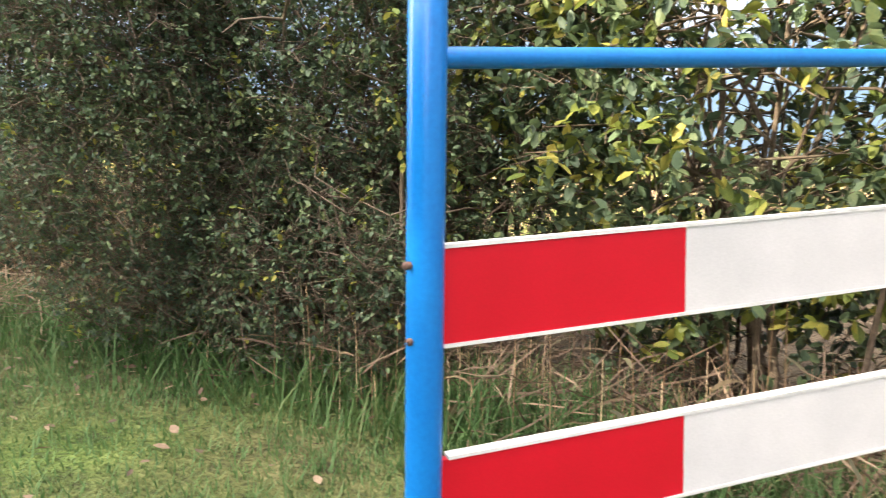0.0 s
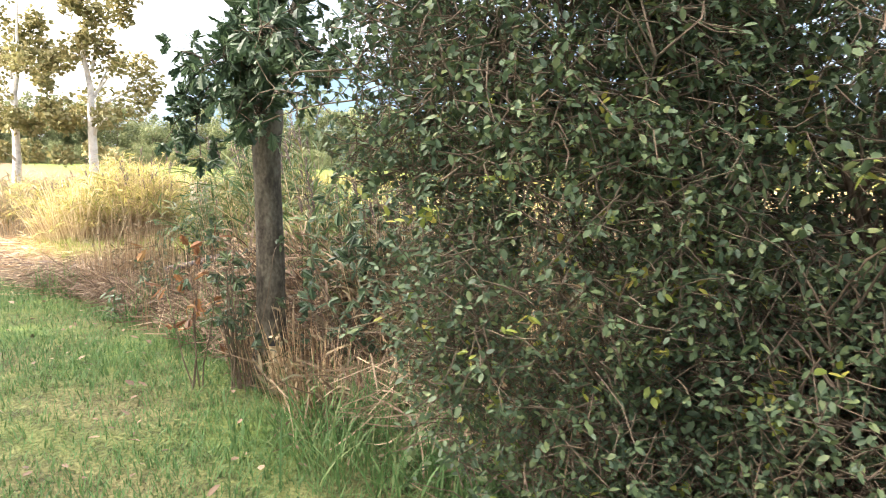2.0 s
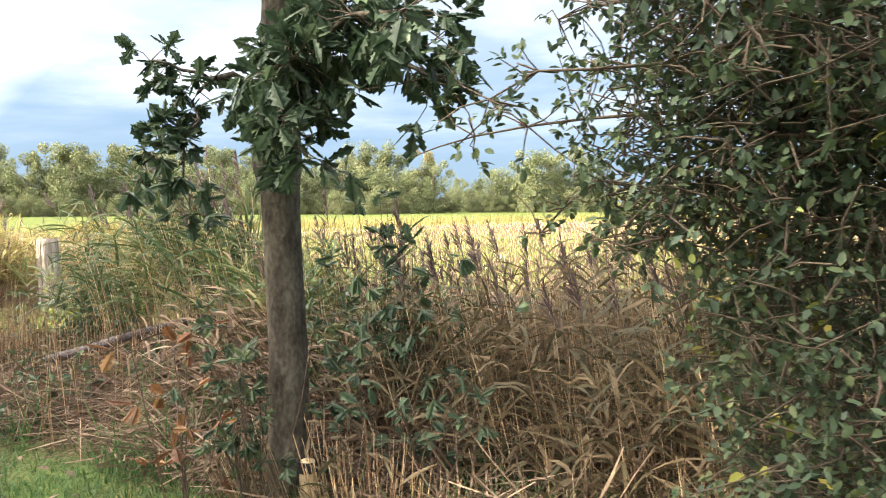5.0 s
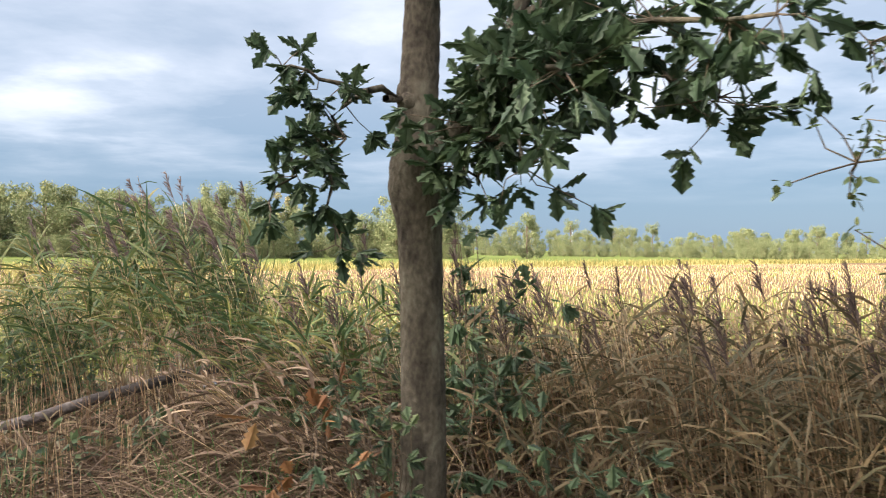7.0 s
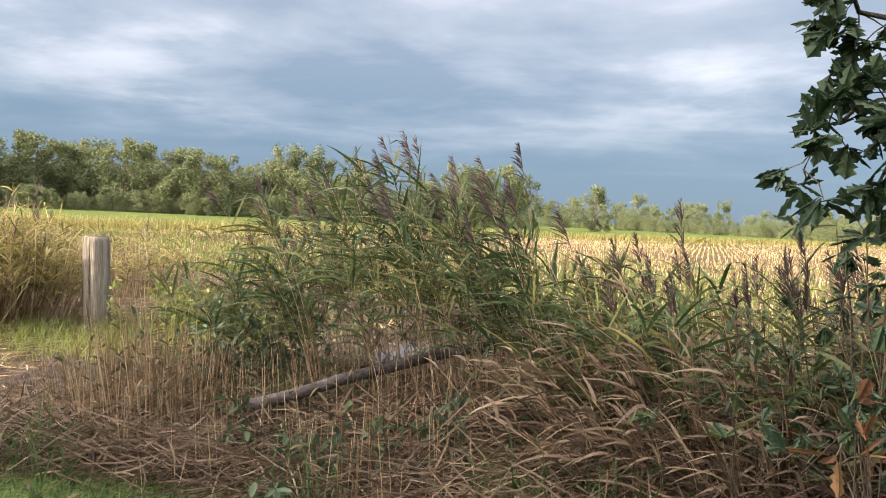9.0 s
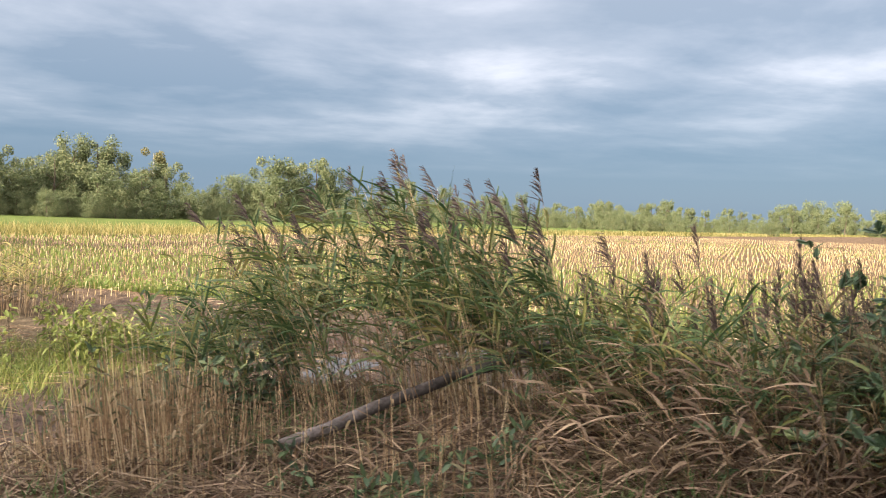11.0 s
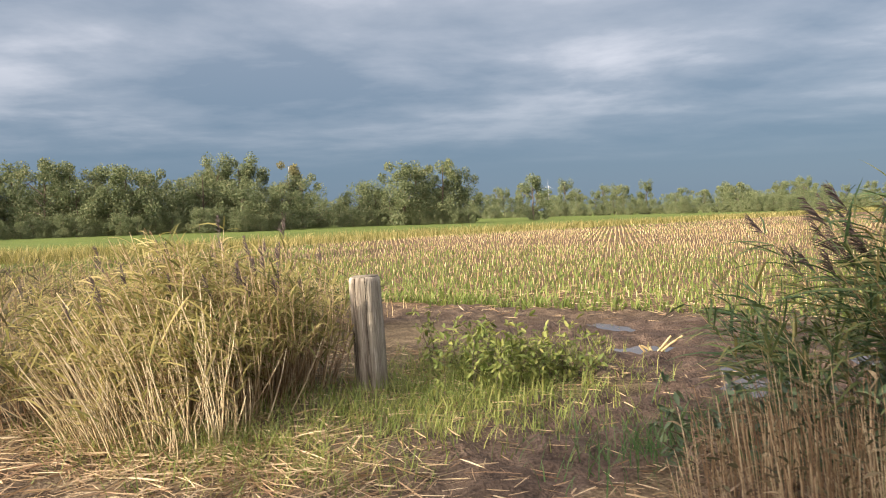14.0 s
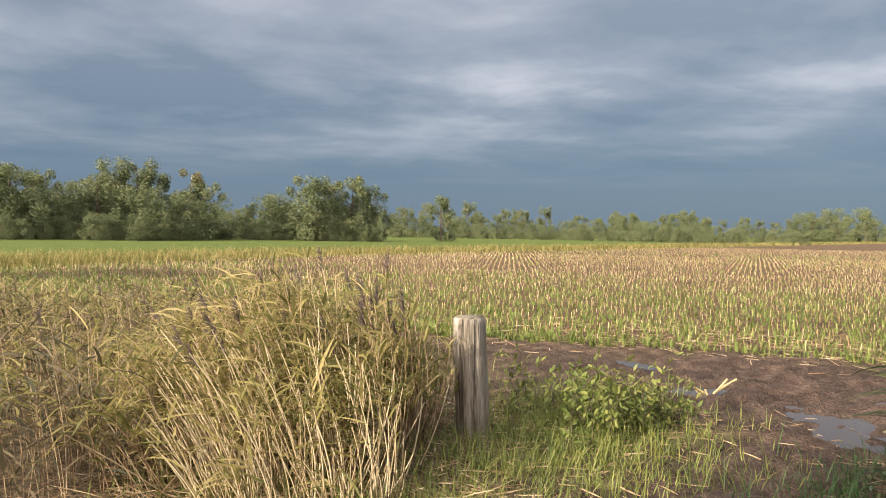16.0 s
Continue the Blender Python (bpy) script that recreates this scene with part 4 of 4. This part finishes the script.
# ---- barrier ----
def make_barrier():
    """A blue tube frame with red and white boards, standing askew in front of the hedge."""
    px, py = 5.2, 1.96
    ang, rise = math.atan2(0.775, 0.63), radians(4.5)
    m = Matrix.Translation((px, py, 0)) @ Matrix.Rotation(ang, 4, "Z") @ Matrix.Rotation(-rise, 4, "Y")
    base = new("barrier")
    base.matrix_world = m
    tagged(base, "blue tubular road barrier with red and white boards", "barrier")
    for x in (0.0, 2.1):
        put_part("post", smooth(mesh_of("post", *tube([(x + (z - 0.9) * math.tan(rise) * 0.7, 0, z) for z in (-0.25, 0.4, 0.8, 1.2, 1.75, 1.77)], [0.038] * 5 + [0.02], 20), M["blue"])), base, "blue painted steel post")
    put_part("rail", smooth(mesh_of("rail", *tube([(x, 0, 1.345) for x in (0.05, 0.6, 1.2, 1.7, 2.1)], [0.021] * 5, 16), M["blue"])), base, "blue painted steel rail")
    for z in (0.785, 0.35):
        board = None
        x = 0.0
        for i, w in enumerate((0.605, 0.9, 0.535)):
            bm = bmesh.new()
            bmesh.ops.create_cube(bm, size=1, matrix=Matrix.Translation((x + w / 2, -0.0, z + 0.1)) @ Matrix.Diagonal((w - 0.001, 0.022, 0.192, 1)))
            part("board_panel", bm, M["white" if i % 2 else "red"], base, "white reflective panel" if i % 2 else "red reflective panel")
            x += w
        for zz in (z, z + 0.2):
            bm = bmesh.new()
            bmesh.ops.create_cube(bm, size=1, matrix=Matrix.Translation((1.05, 0, zz)) @ Matrix.Diagonal((2.04, 0.028, 0.0075, 1)))
            part("board_edge", bm, M["alloy"], base, "bare metal edging")
        for zz in (z + 0.17, z + 0.02):
            put_part("bolt", mesh_of("bolt", *tube([(-0.03, -0.012, zz), (-0.045, -0.018, zz), (-0.046, -0.018, zz)], [0.008, 0.008, 0.001], 8), M["bolt"]), base, "rusty bolt head")


make_barrier()


# ---- posts, stake and fallen pole ----
def make_post():
    thing = new("wooden_post")
    thing.location = (-7.05, 4.84, 0)
    thing.scale = (1.02, 1.02, 1.03)
    thing.rotation_euler = (0, radians(-2.5), 0)
    tagged(thing, "thick weathered grey wooden post with drying cracks", "post")
    zs = np.array([-0.1, 0.0, 0.2, 0.45, 0.7, 0.88, 0.925, 0.935, 0.937])
    rs = np.array([0.135, 0.135, 0.134, 0.134, 0.133, 0.132, 0.129, 0.115, 0.0005])
    v, f = tube(np.stack([0.004 * np.sin(zs * 5), 0 * zs, zs], -1), rs, 28)
    a = np.arctan2(v[:, 1], v[:, 0])
    groove = np.zeros(len(v))
    for g, deep in ((-1.05, 0.03), (-2.2, 0.012), (-0.3, 0.012), (0.9, 0.02), (2.3, 0.02)):
        groove += deep * np.exp(-(((a - g - 0.06 * np.sin(v[:, 2] * 6) + np.pi) % (2 * np.pi) - np.pi) / 0.08) ** 2)
    sc = 1 - groove / 0.134
    v[:, 0] *= sc
    v[:, 1] *= sc
    put_part("shaft", mesh_of("shaft", v, f, M["post"]), thing)
    put_part("end_grain", mesh_of("end_grain", *tube([(0.003, 0, 0.936), (0.003, 0, 0.941), (0.003, 0, 0.942)], [0.113, 0.111, 0.001], 24), M["endgrain"]), thing, "dark weathered end grain")
    for g, z0, z1 in ((-1.05, 0.3, 0.93), (-1.75, 0.62, 0.93), (-2.1, 0.1, 0.5)):
        z = np.linspace(z0, z1, 8)
        p = np.stack([0.132 * np.cos(g + 0.03 * np.sin(z * 9)), 0.132 * np.sin(g + 0.03 * np.sin(z * 9)), z], -1)
        put_part("crack", mesh_of("crack", *tube(p, np.array([0.001, 0.002, 0.003, 0.003, 0.0035, 0.0035, 0.004, 0.003]), 6), M["crack"]), thing, "dark drying crack")


make_post()


def make_stake():
    thing = new("tree_stake")
    thing.location = (0.3, 2.95, 0)
    tagged(thing, "short pale wooden tree stake with black rubber tie", "stake")
    put_part("shaft", smooth(mesh_of("shaft", *tube([(0, 0, z) for z in (-0.1, 0.0, 0.15, 0.33, 0.345, 0.346)], [0.036, 0.036, 0.035, 0.035, 0.03, 0.001], 16), M["stake"])), thing)
    n = 25
    th = np.linspace(0.2, 2 * np.pi - 0.2, n)
    bm = bmesh.new()
    rings = [[bm.verts.new(((0.036 + e) * math.cos(t), (0.036 + e) * math.sin(t), z)) for e, z in ((0, 0.30), (0.006, 0.30), (0.006, 0.345), (0, 0.345))] for t in th]
    for a, b in zip(rings, rings[1:]):
        for i in range(4):
            bm.faces.new((a[i], b[i], b[(i + 1) % 4], a[(i + 1) % 4]))
    bmesh.ops.create_cube(bm, size=1, matrix=Matrix.Translation((-0.06, 0.03, 0.32)) @ Matrix.Rotation(-0.5, 4, "Z") @ Matrix.Diagonal((0.13, 0.006, 0.045, 1)))
    part("tie", bm, M["rubber"], thing, "black rubber tree tie")


make_stake()


def make_pole():
    thing = new("fallen_pole")
    tagged(thing, "grey weathered round pole lying in the reed litter", "pole")
    p, r = bough((-2.93, 3.2, 0.27), (-1.5, 4.78, 0.76), 0.02, 0.035, 0.03, 9, 0.006)
    put_part("shaft", smooth(mesh_of("shaft", *tube(np.concatenate([p[:1], p]), np.concatenate([[0.001], r]), 12), M["log"])), thing)


make_pole()


def make_weeds(x, y, n, height, spread, material, label):
    thing = new("weed")
    tagged(thing, label, "weed")
    lines, ends = [], []
    for _ in range(n):
        b = np.array([x + rng.normal(0, spread), y + rng.normal(0, spread), 0])
        b[2] = float(ground_z(b[0], b[1])) - 0.02
        e = b + np.array([rng.normal(0, 0.08), rng.normal(0, 0.08), height * rng.uniform(0.5, 1.0)])
        p, r = bough(b, e, 0, 0.004, 0.0015, 6, 0.008)
        lines.append(tube(p, r, 4))
        ends += [q for q in p[1:] for _ in range(3)]
    lv, tw = twigs_and_leaves(ends, 3, 0.03, 0.075, (leaf_v * np.array([1, 0.7, 1]), leaf_f), 0.1)
    put_part("stalk_mass", mesh_of("stalk_mass", *joined(*lines, tw), M["twig"]), thing)
    put_part("foliage", mesh_of("foliage", *lv, M[material]), thing)


make_weeds(-6.15, 5.3, 26, 0.68, 0.3, "weed", "bright yellow-green weeds beside the post")
make_weeds(-5.75, 5.6, 16, 0.4, 0.2, "weed", "low green weeds at the edge of the mud")
make_weeds(-3.92, 3.85, 14, 0.55, 0.2, "bush_leaf", "dark weeds beside the track")
make_weeds(-3.5, 3.9, 16, 0.7, 0.22, "bush_leaf", "dark leafy weeds in front of the tall reeds")
make_weeds(-2.2, 3.3, 14, 0.35, 0.35, "bush_leaf", "green weeds growing through the litter")


# ---- stubble field ----
def make_stubble():
    rows = []
    d = np.array([math.cos(radians(12)), math.sin(radians(12))])
    nrm = np.array([-d[1], d[0]])
    for k in range(120):
        off = 9.0 + 0.72 * k
        step = 0.13 if off < 30 else (0.24 if off < 55 else 0.5)
        s = np.arange(-45, 60, step)
        rows.append(s[:, None] * d + off * nrm + rng.normal(0, 0.025, (len(s), 2)))
    p = np.concatenate(rows)
    x, y = p[:, 0], p[:, 1]
    edge = np.interp(y, FIELD_EDGE_Y, FIELD_EDGE_X)
    ok = (x > edge + 0.5) & (y > np.where(x < -9, 8.0, 10.6) + 0.4 * wave(x, y, 1.7)) & (rng.uniform(size=len(x)) < 0.92) & (x < 6 + 0.55 * y)
    x, y = x[ok], y[ok]
    n = len(x)
    far = np.hypot(x + 4, y) / 25
    h = rng.uniform(0.08, 0.19, n)
    t = np.linspace(0, 1, 2)
    lean = rng.normal(0, 0.09, (n, 3))
    lean[:, 2] = 1
    line = np.stack([x, y, ground_z(x, y) - 0.02], -1)[:, None] + h[:, None, None] * lean[:, None] * t[None, :, None]
    v, f = rods(line, np.repeat((rng.uniform(0.0045, 0.0085, n) * np.clip(far, 1, 1.7))[:, None], 2, 1), 3)
    tagged(new("stubble", mesh_of("stubble", v, f, M["stubble"])), "rows of pale cut maize stubble", "stubble", kind="stuff")
    # weeds between the rows
    m = 150000
    gx, gy = rng.uniform(-40, 35, m), 10 + 60 * rng.uniform(0, 1, m) ** 2.1
    edge = np.interp(gy, FIELD_EDGE_Y, FIELD_EDGE_X)
    ok = (gx > edge) & (rng.uniform(size=m) < (0.3 + 0.5 * soft(wave(gx, gy * 3, 0.28), -0.1, 0.5)) * (1 - 0.8 * soft(gy, 20, 32)) + 0.9 * np.exp(-(((gy - 0.2 * gx - 17.5) / 4.5) ** 2))) & (gx < 6 + 0.55 * gy)
    gx, gy = gx[ok], gy[ok]
    m = len(gx)
    k = np.clip(np.hypot(gx, gy) / 20, 1, 3)
    v, f = blades(gx, gy, rng.uniform(0.06, 0.24, m), 0.026 * k, rng.uniform(0, 0.6, m), rng.uniform(0, 0.6, m), 3)
    tagged(new("field_grass", mesh_of("field_grass", v, f, M["field_green"])), "yellow-green weeds between the stubble rows", "grass", kind="stuff")


make_stubble()


def make_stub_tuft(x, y):
    """Standing cut maize stems with torn leaves, in the mud."""
    thing = new("maize_stump")
    tagged(thing, "cut maize stems with torn yellow leaves in the mud", "maize stump")
    z = float(ground_z(x, y)) - 0.03
    b = np.array([x, y, z])
    lines = [tube(*bough(b + np.array([rng.normal(0, 0.07), rng.normal(0, 0.05), 0]), b + np.array([rng.normal(0, 0.1), rng.normal(0, 0.06), rng.uniform(0.15, 0.3)]), 0, 0.013, 0.011, 4, 0.004), 7) for _ in range(6)]
    put_part("stalk_mass", mesh_of("stalk_mass", *joined(*lines), M["stubble"]), thing)
    n = 14
    v, f = blades(x + rng.normal(0, 0.07, n), y + rng.normal(0, 0.05, n), rng.uniform(0.12, 0.24, n), np.full(n, 0.02), rng.uniform(0, 0.5, n), rng.uniform(0.2, 0.8, n), 5, np.full(n, z))
    put_part("foliage", mesh_of("foliage", v, f, M["reed_gold"]), thing)


make_stub_tuft(-5.1, 7.35)

def make_rough_grass():
    n = 30000
    y = 16 + 280 * rng.uniform(0, 1, n) ** 2
    x = np.interp(y, FIELD_EDGE_Y, FIELD_EDGE_X) + rng.normal(-0.5, 1.2, n)
    k = np.clip(y / 40, 1, 4)
    v, f = blades(x, y, rng.uniform(0.25, 0.75, n), 0.03 * k, rng.uniform(0, 0.4, n), rng.uniform(0, 0.5, n), 4)
    tagged(new("rough_grass", mesh_of("rough_grass", v, f, M["reed_gold"])), "tall yellow grass along the field boundary", "grass", kind="stuff")


make_rough_grass()


# ---- far trees ----
def far_tree(label, height, width, n, material, bark, low=0.12, seed=1, clump=0.5):
    r = np.random.default_rng(seed)
    tree = new("tree")
    tagged(tree, label, "tree", "trees along the fields")
    p, rad = bough((0, 0, -0.2), (r.normal(0, 0.2), r.normal(0, 0.2), height * 0.9), 0, 0.02 * height, 0.03, 7, 0.05)
    trunk = [tube(p, rad, 7)]
    lobes = []
    for i in range(34):
        z = height * r.uniform(low + 0.04, 0.93)
        a = r.uniform(0, 2 * np.pi)
        reach = width * 0.46 * math.sqrt(r.uniform(0.1, 1)) * math.sqrt(max(0.06, 1 - max(0.0, (z / height - 0.3) / 0.72) ** 2))
        q = np.array([math.cos(a) * reach, math.sin(a) * reach, z])
        if i < 8:
            trunk.append(tube(*bough(np.array([0, 0, z * 0.7]), q, 0.1, 0.008 * height, 0.02, 5, 0.05), 5))
        lobes.append((q, width * r.uniform(0.07, 0.17)))
    pts = []
    for c, s in lobes:
        k = n // len(lobes)
        pts.append(c + unit(r.normal(size=(k, 3))) * (r.uniform(0.1, 1, k) ** 0.45)[:, None] * s * np.array([1, 1, 1.15]))
    pts = np.concatenate(pts)
    pts = pts[pts[:, 2] > 0.1]
    m = len(pts)
    v, f = scatter(leaf_v * np.array([1, 1.3, 1]), leaf_f, pts, unit(r.normal(size=(m, 3))), unit(r.normal(size=(m, 3)) + np.array([0, 0, 0.6])), r.uniform(0.5, 1.2, m) * clump)
    put_part("trunk", smooth(mesh_of("trunk", *joined(*trunk), M[bark])), tree)
    put_part("crown", mesh_of("crown", v, f, M[material]), tree)
    return tree


def bearing(deg, dist, origin=(-5.6, -0.7)):
    return origin[0] + dist * math.sin(radians(deg)), origin[1] + dist * math.cos(radians(deg))


def make_far_trees():
    protos = [
        far_tree("broad green field tree lit by low sun", 8, 7.5, 9000, "far_leaf", "twig", 0.0, 11, 0.2),
        far_tree("bushy green willow, for field edges and unseen shade rows", 6, 7, 9000, "far_leaf", "twig", 0.0, 12, 0.2),
        far_tree("tall green tree with open crown", 10, 6.0, 8000, "far_leaf", "twig", 0.05, 13, 0.2),
        far_tree("round green tree standing alone", 6.5, 5, 7000, "far_leaf", "twig", 0.0, 14, 0.18),
    ]
    birch = far_tree("yellowing birch with pale trunk", 9, 4.2, 6000, "far_yellow", "birch", 0.06, 15, 0.2)
    placed = []

    def plant(proto, deg, dist, scale):
        x, y = bearing(deg, dist)
        m = Matrix.Translation((x, y, 0)) @ Matrix.Rotation(rng.uniform(0, 6.28), 4, "Z") @ Matrix.Diagonal((scale * rng.uniform(0.9, 1.15), scale * rng.uniform(0.9, 1.15), scale, 1))
        if proto in placed:
            copy_thing(proto, m)
        else:
            proto.matrix_basis = m
            placed.append(proto)

    # wood beyond the meadow
    for d in np.arange(-92, -36.5, 0.72):
        plant(protos[int(rng.integers(0, 2))], d + rng.uniform(-0.6, 0.6), rng.uniform(88, 104), rng.uniform(0.86, 1.1))
    for d in np.arange(-92, -22, 1.0):
        plant(protos[1], d + rng.uniform(-0.4, 0.4), rng.uniform(84, 88) if d < -37 else 99, rng.uniform(0.3, 0.5))
    for d, s in ((-42.5, 1.02), (-40.6, 1.0)):
        plant(protos[2], d, 98, s)
    plant(birch, -37.0, 100, 1.05)
    for d, s in ((-34.8, 0.7), (-33.2, 0.6)):
        plant(protos[1], d, 110, s)
    for d, s in ((-31.6, 1.05), (-30.2, 1.1), (-29.0, 0.9), (-27.9, 1.05), (-26.9, 1.0), (-25.9, 1.1), (-24.8, 1.08), (-23.4, 0.95)):
        plant(protos[int(rng.integers(0, 2))], d, rng.uniform(100, 106), s)
    plant(protos[3], -17.6, 112, 1.08)
    # thinner line further off
    for d in np.arange(-36, 3, 0.65):
        plant(protos[int(rng.integers(0, 3))], d + rng.uniform(-0.4, 0.4), rng.uniform(170, 230), rng.uniform(0.6, 0.95))
    for d in np.arange(-24, 10, 0.8):
        plant(protos[1], d + rng.uniform(-0.3, 0.3), rng.uniform(160, 168), rng.uniform(0.35, 0.6))
    for d in np.arange(-4, 30, 0.55):
        plant(protos[int(rng.integers(0, 3))], d + rng.uniform(-0.4, 0.4), rng.uniform(300, 360), rng.uniform(0.85, 1.25))
    for d, s in ((9.5, 2.0), (11.2, 2.3), (13, 2.3), (15.5, 1.8)):
        plant(protos[1], d, 330, s)
    # birches at the far end of the verge
    for d, dist, s in ((-71.6, 26.3, 1.0), (-78.2, 26, 0.9)):
        plant(birch, d, dist, s)
    # height factors that tune where sun gets past the unseen shade trees
    LOWER = {(-7.5, 1): 1.17, (-7.5, 2): 0.86, (-7.5, 3): 1.0, (-7.5, 4): 0.88, (-10.5, 2): 0.98, (-10.5, 3): 0.86}
    # unseen trees on the near side of the path, added to shade the verge
    for y, x0, step, count, s in ((-7.5, -11.3, 2.5, 8, 1.08), (-10.5, -11.4, 2.9, 8, 1.42)):
        for k in range(count):
            if (y, k) == (-10.5, 1):
                continue
            x = x0 + step * k + 0.4 * math.sin(5 * k)
            copy_thing(protos[1], Matrix.Translation((x, y + 0.4 * math.sin(3 * k), 0)) @ Matrix.Rotation(x * 2, 4, "Z") @ Matrix.Diagonal((0.82, 0.75, s * (1.05 + 0.1 * math.sin(7 * k)) * LOWER.get((y, k), 1.0), 1)))
    # unseen, added: its raised crown lets a sun patch reach the stake
    high = far_tree("unseen tall tree with a high crown, added to shape shade", 12.5, 5.5, 8000, "far_leaf", "twig", 0.62, 16, 0.2)
    high.location = (-8.9, -10.5, 0)
    # one more unseen tree, added to shade the mud of the track
    copy_thing(protos[1], Matrix.Translation((-11.6, -7.4, 0)) @ Matrix.Diagonal((0.55, 0.6, 1.3, 1)))


make_far_trees()


def make_turbine():
    thing = new("wind_turbine")
    thing.location = (-253, 800, 0)
    tagged(thing, "white wind turbine far away at rest", "wind turbine")
    put_part("tower", mesh_of("tower", *tube([(0, 0, z) for z in (0, 15, 30)], [0.5, 0.4, 0.28], 10), M["steel"]), thing)
    for a in (90, 210, 330):
        d = np.array([math.cos(radians(a)), 0, math.sin(radians(a))])
        put_part("blade", mesh_of("blade", *tube([np.array([0, -1, 30]) + d * s for s in (0, 2, 8)], [0.15, 0.22, 0.04], 6), M["steel"]), thing)


make_turbine()
